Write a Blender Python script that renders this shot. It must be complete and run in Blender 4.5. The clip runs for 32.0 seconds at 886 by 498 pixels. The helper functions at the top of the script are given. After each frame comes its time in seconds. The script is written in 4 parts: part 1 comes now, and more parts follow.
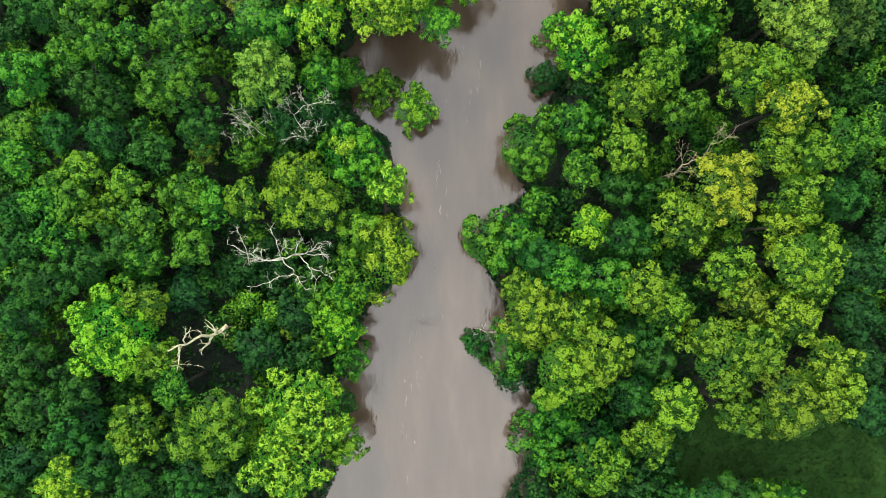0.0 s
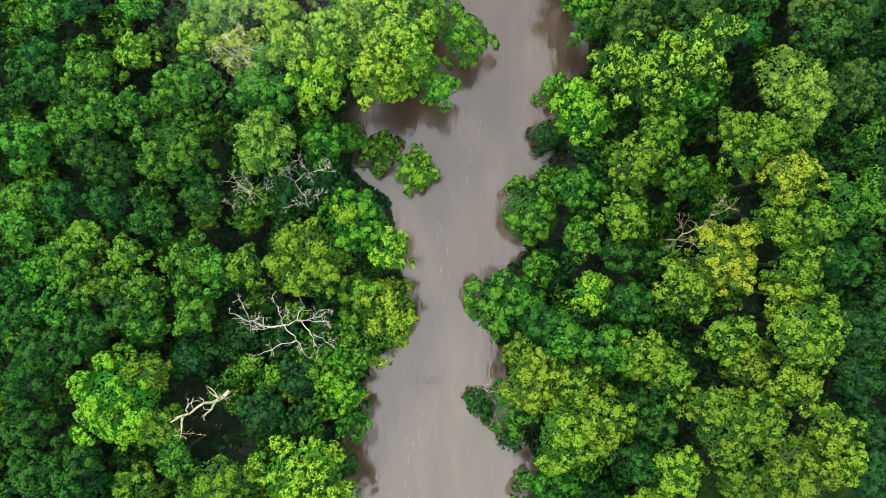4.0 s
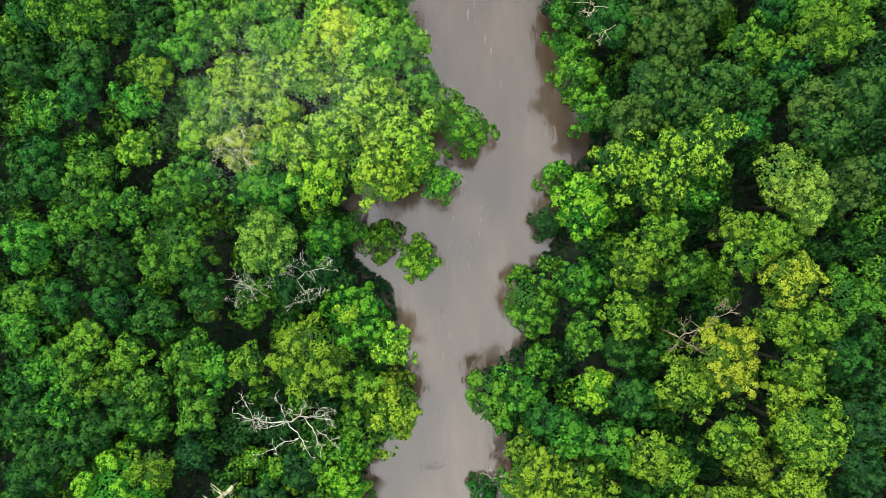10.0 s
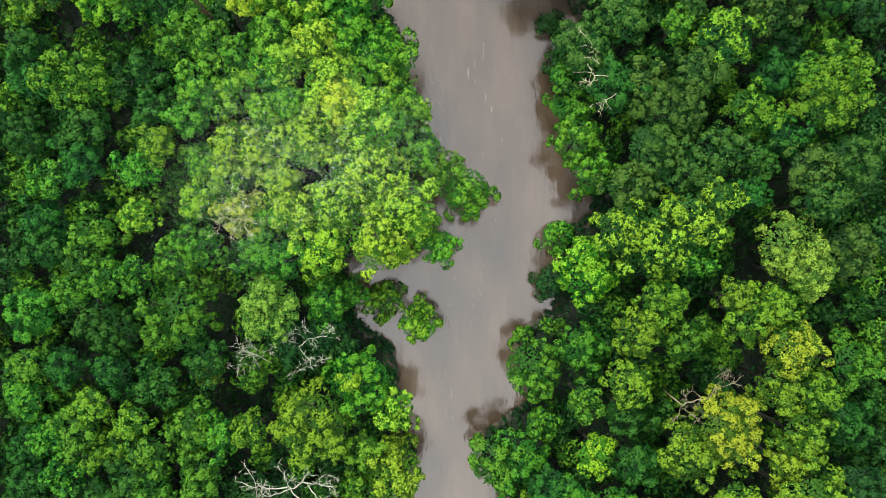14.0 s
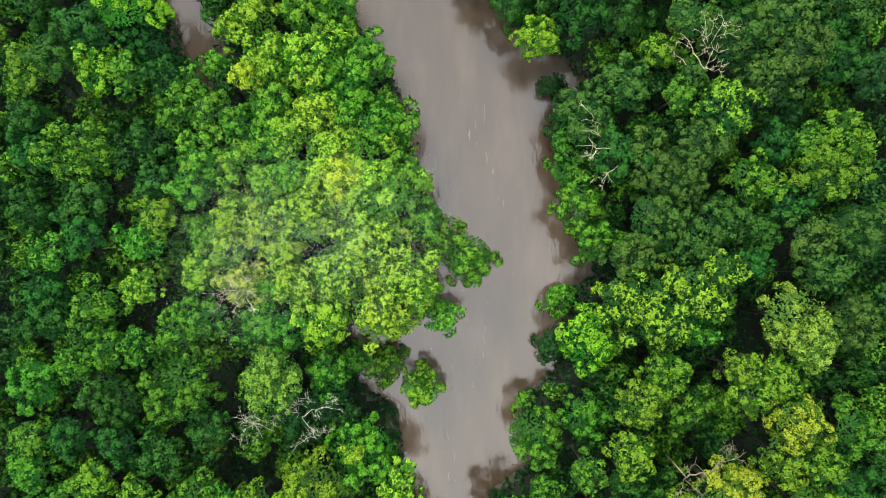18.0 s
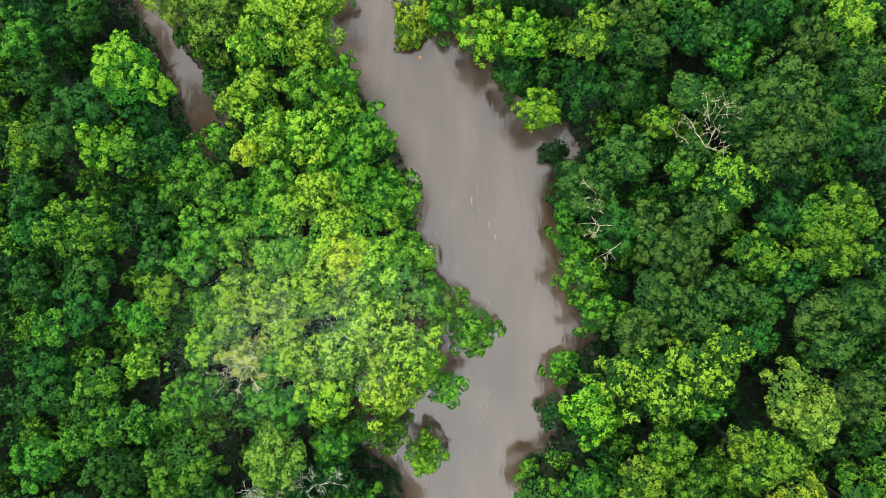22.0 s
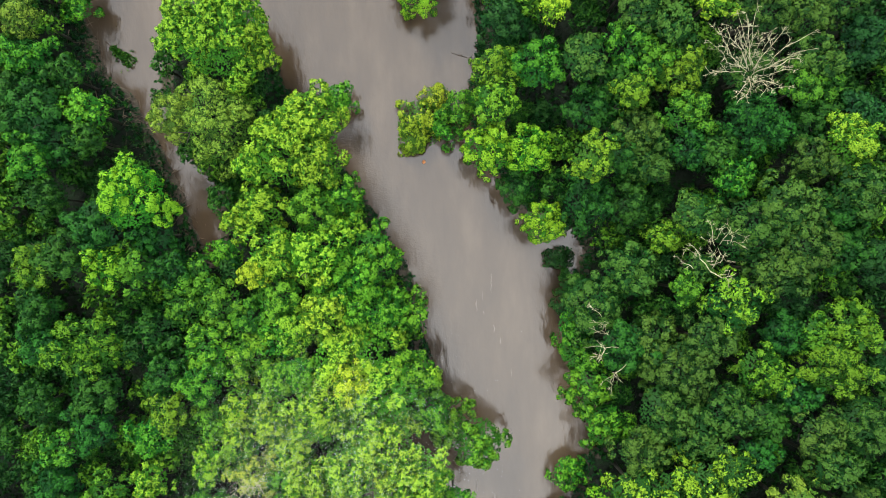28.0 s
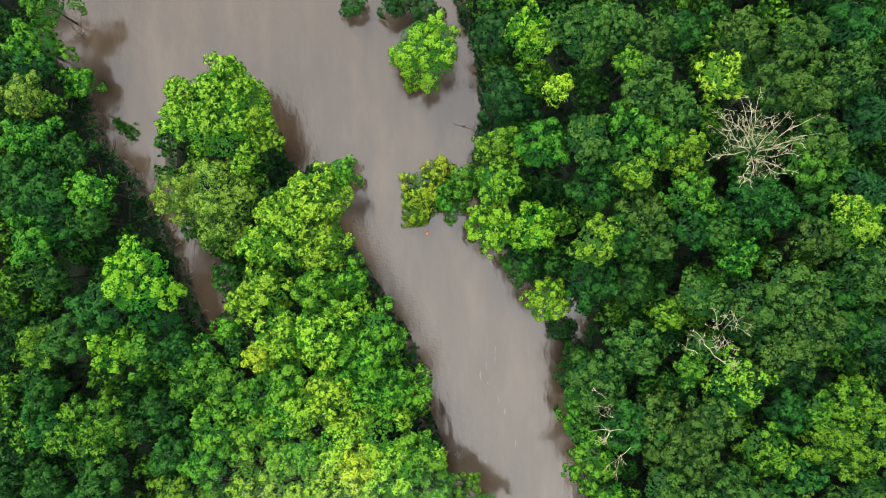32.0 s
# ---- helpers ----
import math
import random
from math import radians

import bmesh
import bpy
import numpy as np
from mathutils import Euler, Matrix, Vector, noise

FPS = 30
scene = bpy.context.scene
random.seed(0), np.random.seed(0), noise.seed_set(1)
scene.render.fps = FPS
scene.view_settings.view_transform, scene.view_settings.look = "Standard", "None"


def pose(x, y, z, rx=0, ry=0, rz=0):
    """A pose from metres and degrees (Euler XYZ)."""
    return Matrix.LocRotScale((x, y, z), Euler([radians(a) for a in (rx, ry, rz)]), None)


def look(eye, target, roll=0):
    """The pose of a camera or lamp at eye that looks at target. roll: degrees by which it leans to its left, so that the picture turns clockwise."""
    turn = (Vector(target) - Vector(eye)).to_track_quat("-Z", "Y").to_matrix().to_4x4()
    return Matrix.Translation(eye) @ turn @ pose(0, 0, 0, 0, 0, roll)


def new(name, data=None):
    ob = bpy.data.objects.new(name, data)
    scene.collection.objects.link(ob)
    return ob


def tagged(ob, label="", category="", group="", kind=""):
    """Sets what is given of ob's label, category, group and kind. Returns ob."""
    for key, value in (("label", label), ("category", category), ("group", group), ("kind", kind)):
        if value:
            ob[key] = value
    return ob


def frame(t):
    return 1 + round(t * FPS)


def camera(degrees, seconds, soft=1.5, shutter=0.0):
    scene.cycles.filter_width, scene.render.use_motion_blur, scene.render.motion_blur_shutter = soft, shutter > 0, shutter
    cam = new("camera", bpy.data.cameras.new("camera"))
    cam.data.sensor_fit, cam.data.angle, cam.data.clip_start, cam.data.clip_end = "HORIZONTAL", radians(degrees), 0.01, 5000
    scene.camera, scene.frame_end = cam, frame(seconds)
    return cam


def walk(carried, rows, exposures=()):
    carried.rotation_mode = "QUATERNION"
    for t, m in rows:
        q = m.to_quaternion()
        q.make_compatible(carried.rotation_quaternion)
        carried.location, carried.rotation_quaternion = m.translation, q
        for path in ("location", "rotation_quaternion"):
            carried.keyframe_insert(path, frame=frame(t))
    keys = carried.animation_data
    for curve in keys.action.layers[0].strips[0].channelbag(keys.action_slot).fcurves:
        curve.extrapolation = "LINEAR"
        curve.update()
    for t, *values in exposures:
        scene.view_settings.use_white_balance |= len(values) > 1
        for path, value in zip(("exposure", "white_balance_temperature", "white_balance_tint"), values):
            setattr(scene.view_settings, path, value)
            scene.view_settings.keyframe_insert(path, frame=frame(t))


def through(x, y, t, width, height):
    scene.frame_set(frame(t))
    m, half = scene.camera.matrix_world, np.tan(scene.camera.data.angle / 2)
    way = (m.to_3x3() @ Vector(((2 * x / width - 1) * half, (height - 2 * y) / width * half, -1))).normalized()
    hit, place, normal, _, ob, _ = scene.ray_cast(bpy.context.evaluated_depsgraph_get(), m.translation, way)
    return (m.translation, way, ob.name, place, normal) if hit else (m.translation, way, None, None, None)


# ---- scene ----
# ---------- camera: a drone looking straight down, flying up the river ----------
cam = camera(70.0, 32.0, soft=0.9)
PATH = [
    (0, 0.000, 0.000, 80.000, 0.113, 0.427, 0.345),
    (2, -0.089, 3.779, 80.099, 0.113, 0.428, 0.188),
    (4, -0.162, 7.448, 80.168, 0.113, 0.429, 0.030),
    (6, -0.223, 11.062, 80.215, 0.114, 0.431, -0.127),
    (8, -0.278, 14.666, 80.247, 0.114, 0.432, -0.285),
    (10, -0.331, 18.299, 80.271, 0.114, 0.433, -0.442),
    (12, -0.383, 21.995, 80.290, 0.115, 0.434, -0.600),
    (14, -0.439, 25.777, 80.309, 0.115, 0.435, -0.757),
    (16, -0.499, 29.664, 80.332, 0.115, 0.436, -0.915),
    (18, -0.565, 33.667, 80.362, 0.115, 0.437, -1.072),
    (20, -0.637, 37.789, 80.398, 0.116, 0.439, -1.229),
    (22, -0.713, 42.028, 80.444, 0.116, 0.440, -1.387),
    (24, -0.793, 46.373, 80.498, 0.116, 0.441, -1.544),
    (26, -0.875, 50.807, 80.560, 0.116, 0.442, -1.702),
    (28, -0.956, 55.304, 80.628, 0.117, 0.443, -1.859),
    (30, -1.031, 59.834, 80.699, 0.117, 0.444, -2.017),
    (32, -1.098, 64.358, 80.770, 0.117, 0.445, -2.174),
]
EXPOSURE = 2.35
walk(cam, [(t, pose(x, y, z, rx, ry, rz)) for t, x, y, z, rx, ry, rz in PATH], exposures=[(0, EXPOSURE), (32, EXPOSURE)])

# ---------- light: a bright overcast sky with a wide, weak sun ----------
SUN_UP, SUN_TURN = 40.0, 335.0
world = bpy.data.worlds.new("sky")
scene.world = world
world.use_nodes = True
wn, wl = world.node_tree.nodes, world.node_tree.links
sky = wn.new("ShaderNodeTexSky")
sky.sky_type, sky.sun_disc = "NISHITA", False
sky.sun_elevation, sky.sun_rotation = radians(SUN_UP), radians(SUN_TURN)
sky.air_density, sky.dust_density, sky.ozone_density = 1.0, 4.0, 1.0
cloud = wn.new("ShaderNodeMix")
cloud.data_type = "RGBA"
cloud.inputs["Factor"].default_value = 0.88
wl.new(sky.outputs["Color"], cloud.inputs["A"])
# cloud cover, brightest overhead and dull towards the horizon
up, tilt, cover = wn.new("ShaderNodeTexCoord"), wn.new("ShaderNodeVectorMath"), wn.new("ShaderNodeValToRGB")
cover.color_ramp.elements[0].color, cover.color_ramp.elements[1].color = (0.16, 0.16, 0.165, 1), (1.07, 1.07, 1.06, 1)
cover.color_ramp.elements[0].position, cover.color_ramp.elements[1].position = 0.05, 1.0
cover.color_ramp.elements.new(0.78).color = (0.77, 0.79, 0.82, 1)
lift = wn.new("ShaderNodeVectorMath")
lift.operation = "SCALE"
lift.inputs["Scale"].default_value = 14.2
# the cloud is thinnest a little down the valley
tilt.operation = "DOT_PRODUCT"
tilt.inputs[1].default_value = (0, -0.47, 0.883)
wl.new(up.outputs["Generated"], tilt.inputs[0])
wl.new(tilt.outputs["Value"], cover.inputs["Fac"])
wl.new(cover.outputs["Color"], lift.inputs[0])
wl.new(lift.outputs["Vector"], cloud.inputs["B"])
wl.new(cloud.outputs["Result"], wn["Background"].inputs["Color"])
wn["Background"].inputs["Strength"].default_value = 0.1
sun = new("sun", bpy.data.lights.new("sun", "SUN"))
sun.data.energy, sun.data.angle, sun.data.color = 2.0, radians(14), (1.0, 0.95, 0.86)
a = radians(SUN_TURN)
sun.matrix_world = look((60 * math.sin(a), 60 * math.cos(a), 60 * math.tan(radians(SUN_UP))), (0, 0, 0))


# ---------- materials ----------
def nodes_of(name):
    m = bpy.data.materials.new(name)
    m.use_nodes = True
    return m, m.node_tree.nodes, m.node_tree.links, m.node_tree.nodes["Principled BSDF"]


def noise_tex(n, l, scale, detail=4.0, stretch=None, rough=0.55):
    coord = n.new("ShaderNodeNewGeometry")
    tex = n.new("ShaderNodeTexNoise")
    tex.inputs["Scale"].default_value, tex.inputs["Detail"].default_value = scale, detail
    tex.inputs["Roughness"].default_value = rough
    if stretch:
        mp = n.new("ShaderNodeMapping")
        mp.inputs["Scale"].default_value = stretch
        l.new(coord.outputs["Position"], mp.inputs["Vector"])
        l.new(mp.outputs["Vector"], tex.inputs["Vector"])
    else:
        l.new(coord.outputs["Position"], tex.inputs["Vector"])
    return tex.outputs["Fac"]


def ramp(n, l, value, stops):
    r = n.new("ShaderNodeValToRGB")
    el = r.color_ramp.elements
    while len(el) < len(stops):
        el.new(0.5)
    for e, (at, c) in zip(el, stops):
        e.position, e.color = at, (*c, 1)
    l.new(value, r.inputs["Fac"])
    return r.outputs["Color"]


def bump(n, l, value, strength, distance, bsdf, chain=None):
    b = n.new("ShaderNodeBump")
    b.inputs["Strength"].default_value, b.inputs["Distance"].default_value = strength, distance
    l.new(value, b.inputs["Height"])
    if chain is not None:
        l.new(chain, b.inputs["Normal"])
    l.new(b.outputs["Normal"], bsdf.inputs["Normal"])
    return b.outputs["Normal"]


def leaf_material(name, colour, spread=0.24, through=0.16):
    """Leaves: each leaf a little different, each tree a little different, light shining through."""
    m, n, l, p = nodes_of(name)
    geo, info = n.new("ShaderNodeNewGeometry"), n.new("ShaderNodeObjectInfo")
    dark = tuple(c * (1 - spread) for c in colour)
    warm = (min(1, colour[0] * (1 + spread * 1.1)), colour[1] * (1 + spread * 0.75), colour[2] * (1 + spread * 0.3))
    base = ramp(n, l, geo.outputs["Random Per Island"], [(0.0, dark), (0.55, colour), (1.0, warm)])
    hsv = n.new("ShaderNodeHueSaturation")
    for key, low, high in (("Hue", 0.488, 0.512), ("Value", 0.90, 1.13)):
        mr = n.new("ShaderNodeMapRange")
        mr.inputs["To Min"].default_value, mr.inputs["To Max"].default_value = low, high
        src = info.outputs["Random"]
        if key == "Hue":
            w = n.new("ShaderNodeMath")
            w.operation = "PINGPONG"
            w.inputs[1].default_value = 0.31
            l.new(src, w.inputs[0])
            src = w.outputs[0]
            mr.inputs["From Max"].default_value = 0.31
        l.new(src, mr.inputs["Value"])
        l.new(mr.outputs["Result"], hsv.inputs[key])
    l.new(base, hsv.inputs["Color"])
    l.new(hsv.outputs["Color"], p.inputs["Base Color"])
    p.inputs["Roughness"].default_value, p.inputs["Specular IOR Level"].default_value = 0.6, 0.06
    tr, mix = n.new("ShaderNodeBsdfTranslucent"), n.new("ShaderNodeMixShader")
    l.new(hsv.outputs["Color"], tr.inputs["Color"])
    mix.inputs["Fac"].default_value = through
    l.new(p.outputs["BSDF"], mix.inputs[1])
    l.new(tr.outputs["BSDF"], mix.inputs[2])
    l.new(mix.outputs["Shader"], n["Material Output"].inputs["Surface"])
    return m


def wood_material(name, dark, light, scale=3.0):
    m, n, l, p = nodes_of(name)
    f = noise_tex(n, l, scale, 6, (1, 1, 0.25))
    l.new(ramp(n, l, f, [(0.3, dark), (0.65, light)]), p.inputs["Base Color"])
    p.inputs["Roughness"].default_value, p.inputs["Specular IOR Level"].default_value = 0.85, 0.1
    bump(n, l, noise_tex(n, l, scale * 5, 4, (1, 1, 0.2)), 0.6, 0.03, p)
    return m


# old and new leaf colours, set apart to paint shaded crevices and lit tips
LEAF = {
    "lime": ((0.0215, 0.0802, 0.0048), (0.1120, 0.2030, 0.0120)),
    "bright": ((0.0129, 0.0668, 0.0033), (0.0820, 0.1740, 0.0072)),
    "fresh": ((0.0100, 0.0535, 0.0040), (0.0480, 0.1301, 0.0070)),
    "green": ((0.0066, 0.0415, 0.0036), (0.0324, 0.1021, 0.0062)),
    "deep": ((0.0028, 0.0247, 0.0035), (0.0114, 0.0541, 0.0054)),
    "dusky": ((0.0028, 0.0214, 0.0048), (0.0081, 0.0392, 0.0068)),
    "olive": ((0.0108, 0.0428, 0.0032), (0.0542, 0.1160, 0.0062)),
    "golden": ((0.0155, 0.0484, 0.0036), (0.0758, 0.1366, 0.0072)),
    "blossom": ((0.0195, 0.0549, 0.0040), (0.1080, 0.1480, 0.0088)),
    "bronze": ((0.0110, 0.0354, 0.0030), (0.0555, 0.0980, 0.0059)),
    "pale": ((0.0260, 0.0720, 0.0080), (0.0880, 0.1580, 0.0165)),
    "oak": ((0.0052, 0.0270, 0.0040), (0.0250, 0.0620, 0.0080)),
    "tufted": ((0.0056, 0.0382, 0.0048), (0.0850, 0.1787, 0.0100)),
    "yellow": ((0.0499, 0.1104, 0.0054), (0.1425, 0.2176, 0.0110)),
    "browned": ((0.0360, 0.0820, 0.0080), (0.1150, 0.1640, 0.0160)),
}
MAT = {k: (leaf_material(k + "_leaf", a), leaf_material(k + "_young_lit_leaf", b, 0.18, 0.2)) for k, (a, b) in LEAF.items()}
BARK = wood_material("bark", (0.009, 0.010, 0.008), (0.028, 0.029, 0.022))
DEAD = wood_material("bleached_dead_wood", (0.10, 0.096, 0.058), (0.25, 0.24, 0.155), 2.0)
GREYWOOD = wood_material("grey_green_dead_wood", (0.10, 0.10, 0.08), (0.24, 0.24, 0.19), 2.0)
TWIG_SHADED_TRUNK = wood_material("dry_twigs_shaded_trunk", (0.05, 0.045, 0.028), (0.13, 0.115, 0.075), 2.0)
WETWOOD = wood_material("wet_dark_wood", (0.018, 0.014, 0.010), (0.07, 0.055, 0.04), 2.0)

# muddy river water: brown silt under a glossy, faintly rippled surface
WATER, n, l, p = nodes_of("muddy_river_water")
silt = noise_tex(n, l, 0.11, 7, (1.6, 0.45, 1), 0.6)
l.new(ramp(n, l, silt, [(0.3, (0.0165, 0.0115, 0.0070)), (0.5, (0.0240, 0.0171, 0.0106)), (0.72, (0.0365, 0.0272, 0.0178))]), p.inputs["Base Color"])
p.inputs["IOR"].default_value = 1.47
l.new(ramp(n, l, noise_tex(n, l, 0.16, 3, (2.0, 0.5, 1)), [(0.35, (0.09,) * 3), (0.7, (0.20,) * 3)]), p.inputs["Roughness"])
w1 = bump(n, l, noise_tex(n, l, 0.55, 3, (1.7, 0.8, 1)), 0.24, 0.25, p)
w2 = bump(n, l, noise_tex(n, l, 3.2, 3, (1.2, 0.8, 1)), 0.10, 0.05, p, w1)
# broken ripples where the current drags along the bank
near_bank = n.new("ShaderNodeAttribute")
near_bank.attribute_name = "chop"
patch, ripple = near_bank.outputs["Fac"], noise_tex(n, l, 1.5, 4, (1.0, 2.0, 1), 0.7)
chop = n.new("ShaderNodeMath")
chop.operation = "MULTIPLY"
l.new(patch, chop.inputs[0])
l.new(ripple, chop.inputs[1])
bump(n, l, chop.outputs[0], 0.3, 0.2, p, w2)

# forest floor: dark earth and litter, muddy near the water, grass in the clearing
SOIL, n, l, p = nodes_of("forest_floor")
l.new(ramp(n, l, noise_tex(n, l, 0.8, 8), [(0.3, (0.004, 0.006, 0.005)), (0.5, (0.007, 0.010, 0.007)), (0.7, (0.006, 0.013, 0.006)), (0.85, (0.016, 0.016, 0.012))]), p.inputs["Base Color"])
p.inputs["Roughness"].default_value, p.inputs["Specular IOR Level"].default_value = 0.95, 0.03
bump(n, l, noise_tex(n, l, 4.0, 8), 1.0, 0.15, p)
MUD, n, l, p = nodes_of("wet_mud")
l.new(ramp(n, l, noise_tex(n, l, 1.3, 8), [(0.3, (0.010, 0.009, 0.006)), (0.55, (0.024, 0.020, 0.014)), (0.8, (0.050, 0.042, 0.031))]), p.inputs["Base Color"])
p.inputs["Roughness"].default_value, p.inputs["Specular IOR Level"].default_value = 0.7, 0.12
bump(n, l, noise_tex(n, l, 3.0, 8), 1.0, 0.12, p)
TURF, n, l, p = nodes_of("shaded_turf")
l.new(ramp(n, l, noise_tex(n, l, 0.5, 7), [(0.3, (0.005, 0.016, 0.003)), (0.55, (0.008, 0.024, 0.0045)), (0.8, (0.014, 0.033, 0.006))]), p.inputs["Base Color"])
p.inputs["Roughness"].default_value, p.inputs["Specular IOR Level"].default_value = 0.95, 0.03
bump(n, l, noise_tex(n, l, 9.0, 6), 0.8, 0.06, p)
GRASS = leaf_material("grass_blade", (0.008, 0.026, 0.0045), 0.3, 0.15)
FOAM, n, l, p = nodes_of("river_foam")
p.inputs["Base Color"].default_value, p.inputs["Roughness"].default_value = (0.052, 0.046, 0.040, 1), 0.8
ORANGE, n, l, p = nodes_of("orange_float")
p.inputs["Base Color"].default_value, p.inputs["Roughness"].default_value = (0.30, 0.10, 0.015, 1), 0.4


# ---------- the plan of the river: banks as distance up the valley and across it ----------
LEFT_BANK = [(-31.5, -15.3), (-25.6, -12.9), (-18.4, -13.6), (-11.3, -11.5), (-7.0, -9.8), (-4.1, -6.6), (0.2, -4.8), (6.6, -6.6), (13.8, -7.4), (17.3, -12.1), (24.5, -13.2), (27.4, -11.1), (34.8, -5.1), (39.0, -2.2), (44.8, -4.6), (48.8, -5.4), (52.0, -5.3), (59.8, -9.8), (64.9, -12.9), (68.0, -14.9), (70.0, -16.4), (71.7, -16.2), (76.9, -21.1), (84.2, -23.0), (86.2, -27.0), (87.6, -33.0), (89.0, -40.0)]
RIGHT_BANK = [(-31.3, 7.2), (-25.4, 10.3), (-19.7, 11.4), (-14.7, 8.8), (-11.1, 7.8), (-5.4, 7.0), (-0.5, 3.4), (3.1, 4.1), (7.4, 10.1), (10.3, 8.0), (15.3, 8.3), (18.2, 12.6), (22.4, 13.6), (28.2, 14.7), (30.2, 17.8), (33.1, 17.8), (37.4, 17.2), (42.5, 13.6), (47.5, 13.7), (51.8, 14.8), (54.8, 16.6), (57.7, 14.6), (61.4, 8.9), (66.6, 4.0), (73.8, 2.0), (81.7, 3.7), (89.0, 3.3), (96.3, 0.6)]
INLET_LEFT = [(54.0, -31.2), (56.4, -31.8), (60.1, -33.4), (63.8, -34.4), (68.9, -36.6), (73.4, -39.2), (76.4, -40.2), (78.6, -43.3), (83.7, -45.0), (87.0, -46.5), (91.0, -50.5), (98.2, -52.0)]
INLET_RIGHT = [(54.0, -31.4), (56.3, -30.5), (59.9, -29.7), (63.5, -29.9), (68.8, -34.4), (73.9, -36.4), (77.6, -37.0), (83.3, -36.1), (86.5, -34.0), (88.5, -28.0), (90.0, -18.0), (92.0, -2.0)]


def along(table, y):
    return np.interp(y, [q[0] for q in table], [q[1] for q in table])


def wet(x, y):
    """How far inside the water a place lies, in metres; negative on land."""
    main = np.minimum(x - along(LEFT_BANK, y), along(RIGHT_BANK, y) - x)
    side = np.minimum(x - along(INLET_LEFT, y), along(INLET_RIGHT, y) - x)
    side = np.where(y < 54.0, -9.0, side)
    return np.maximum(main, side)


def ground_z(x, y):
    d = wet(x, y)
    bumps = 0.16 * np.sin(x * 0.9 + 1.3 * np.sin(y * 0.31)) * np.sin(y * 0.8 + np.sin(x * 0.5)) + 0.08 * np.sin(x * 2.3) * np.sin(y * 2.9 + x)
    return np.where(d > 0, -np.minimum(d * 0.5, 1.8) - 0.02, np.minimum(-d * 0.22, 0.9)) + bumps * np.clip(np.abs(d) * 0.5, 0.15, 1)


def mesh_of(name, verts, faces, mats=(), index=None):
    me = bpy.data.meshes.new(name)
    me.from_pydata(np.asarray(verts).tolist(), [], np.asarray(faces).tolist() if not isinstance(faces, list) else faces)
    for m in mats:
        me.materials.append(m)
    if index is not None:
        me.polygons.foreach_set("material_index", np.asarray(index, dtype=np.int32))
    me.update()
    return me


def sheet(xs, ys, height):
    gx, gy = np.meshgrid(xs, ys)
    v = np.stack([gx, gy, height(gx, gy)], -1).reshape(-1, 3)
    w = len(xs)
    i = (np.arange(len(ys) - 1)[:, None] * w + np.arange(w - 1)[None]).reshape(-1)
    return v, np.stack([i, i + 1, i + w + 1, i + w], -1)


far = np.array([70.0, 85, 110, 160, 260, 500, 1000, 2000])
xs = np.concatenate([-far[::-1], np.arange(-64, 64.1, 0.8), far])
ys = np.concatenate([-far[::-1] + 20, np.arange(-46, 110.1, 0.8), far + 55])
v, fcs = sheet(xs, ys, ground_z)
mid = v[fcs].mean(1)
muddy = (wet(mid[:, 0], mid[:, 1]) > -1.6).astype(int)
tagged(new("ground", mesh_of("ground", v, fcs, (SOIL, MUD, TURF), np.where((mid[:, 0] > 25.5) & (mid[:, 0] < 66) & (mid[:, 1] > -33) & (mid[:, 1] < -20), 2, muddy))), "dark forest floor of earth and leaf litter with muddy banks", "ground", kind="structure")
v, fcs = sheet(np.arange(-64, 32.1, 1.0), np.concatenate([[-900, -300, -120], np.arange(-60, 130.1, 1.0), [200, 400, 900]]), lambda gx, gy: gx * 0)
me = mesh_of("river_water", v, fcs, (WATER,))
off = v[:, 0] - along(LEFT_BANK, v[:, 1])
drag = np.exp(-((off - 2.2) / 1.6) ** 2) * np.clip((v[:, 1] - 44) / 8, 0, 1) * np.clip((80 - v[:, 1]) / 6, 0, 1)
me.attributes.new("chop", "FLOAT", "POINT").data.foreach_set("value", (0.06 + drag).astype(np.float32))
tagged(new("river_water", me), "brown silty river water with a dull grey sheen", "river", kind="structure")


# ---------- building blocks of trees ----------
def unit(a):
    return a / np.maximum(np.linalg.norm(a, axis=-1, keepdims=True), 1e-6)


def leaves(rng, spots, outward, per, length, width, splay, young_lit):
    """A cloud of folded four-cornered leaves, 'per' of them fanning out from every spot, the young ones smaller."""
    fresh = np.repeat(rng.random(len(spots)) < young_lit, per)
    m = len(fresh)
    at, out = np.repeat(spots, per, 0), np.repeat(outward, per, 0)
    axis = unit(out * 0.25 + unit(rng.normal(size=(m, 3))) * splay)
    side = unit(np.cross(axis, unit(out + rng.normal(size=(m, 3)) * 0.25)))
    face = np.cross(side, axis)
    size = rng.uniform(0.7, 1.3, (m, 1)) * np.where(fresh, 0.72, 1.3)[:, None]
    start = at + rng.normal(size=(m, 3)) * length * 0.22
    mid, tip = start + axis * length * size * 0.5, start + axis * length * size
    half, fold = side * width * size * 0.5, face * width * size * 0.16
    v = np.stack([start, mid + half + fold, tip, mid - half + fold], 1).reshape(-1, 3)
    return v, np.arange(len(v)).reshape(-1, 4), fresh.astype(np.int32)


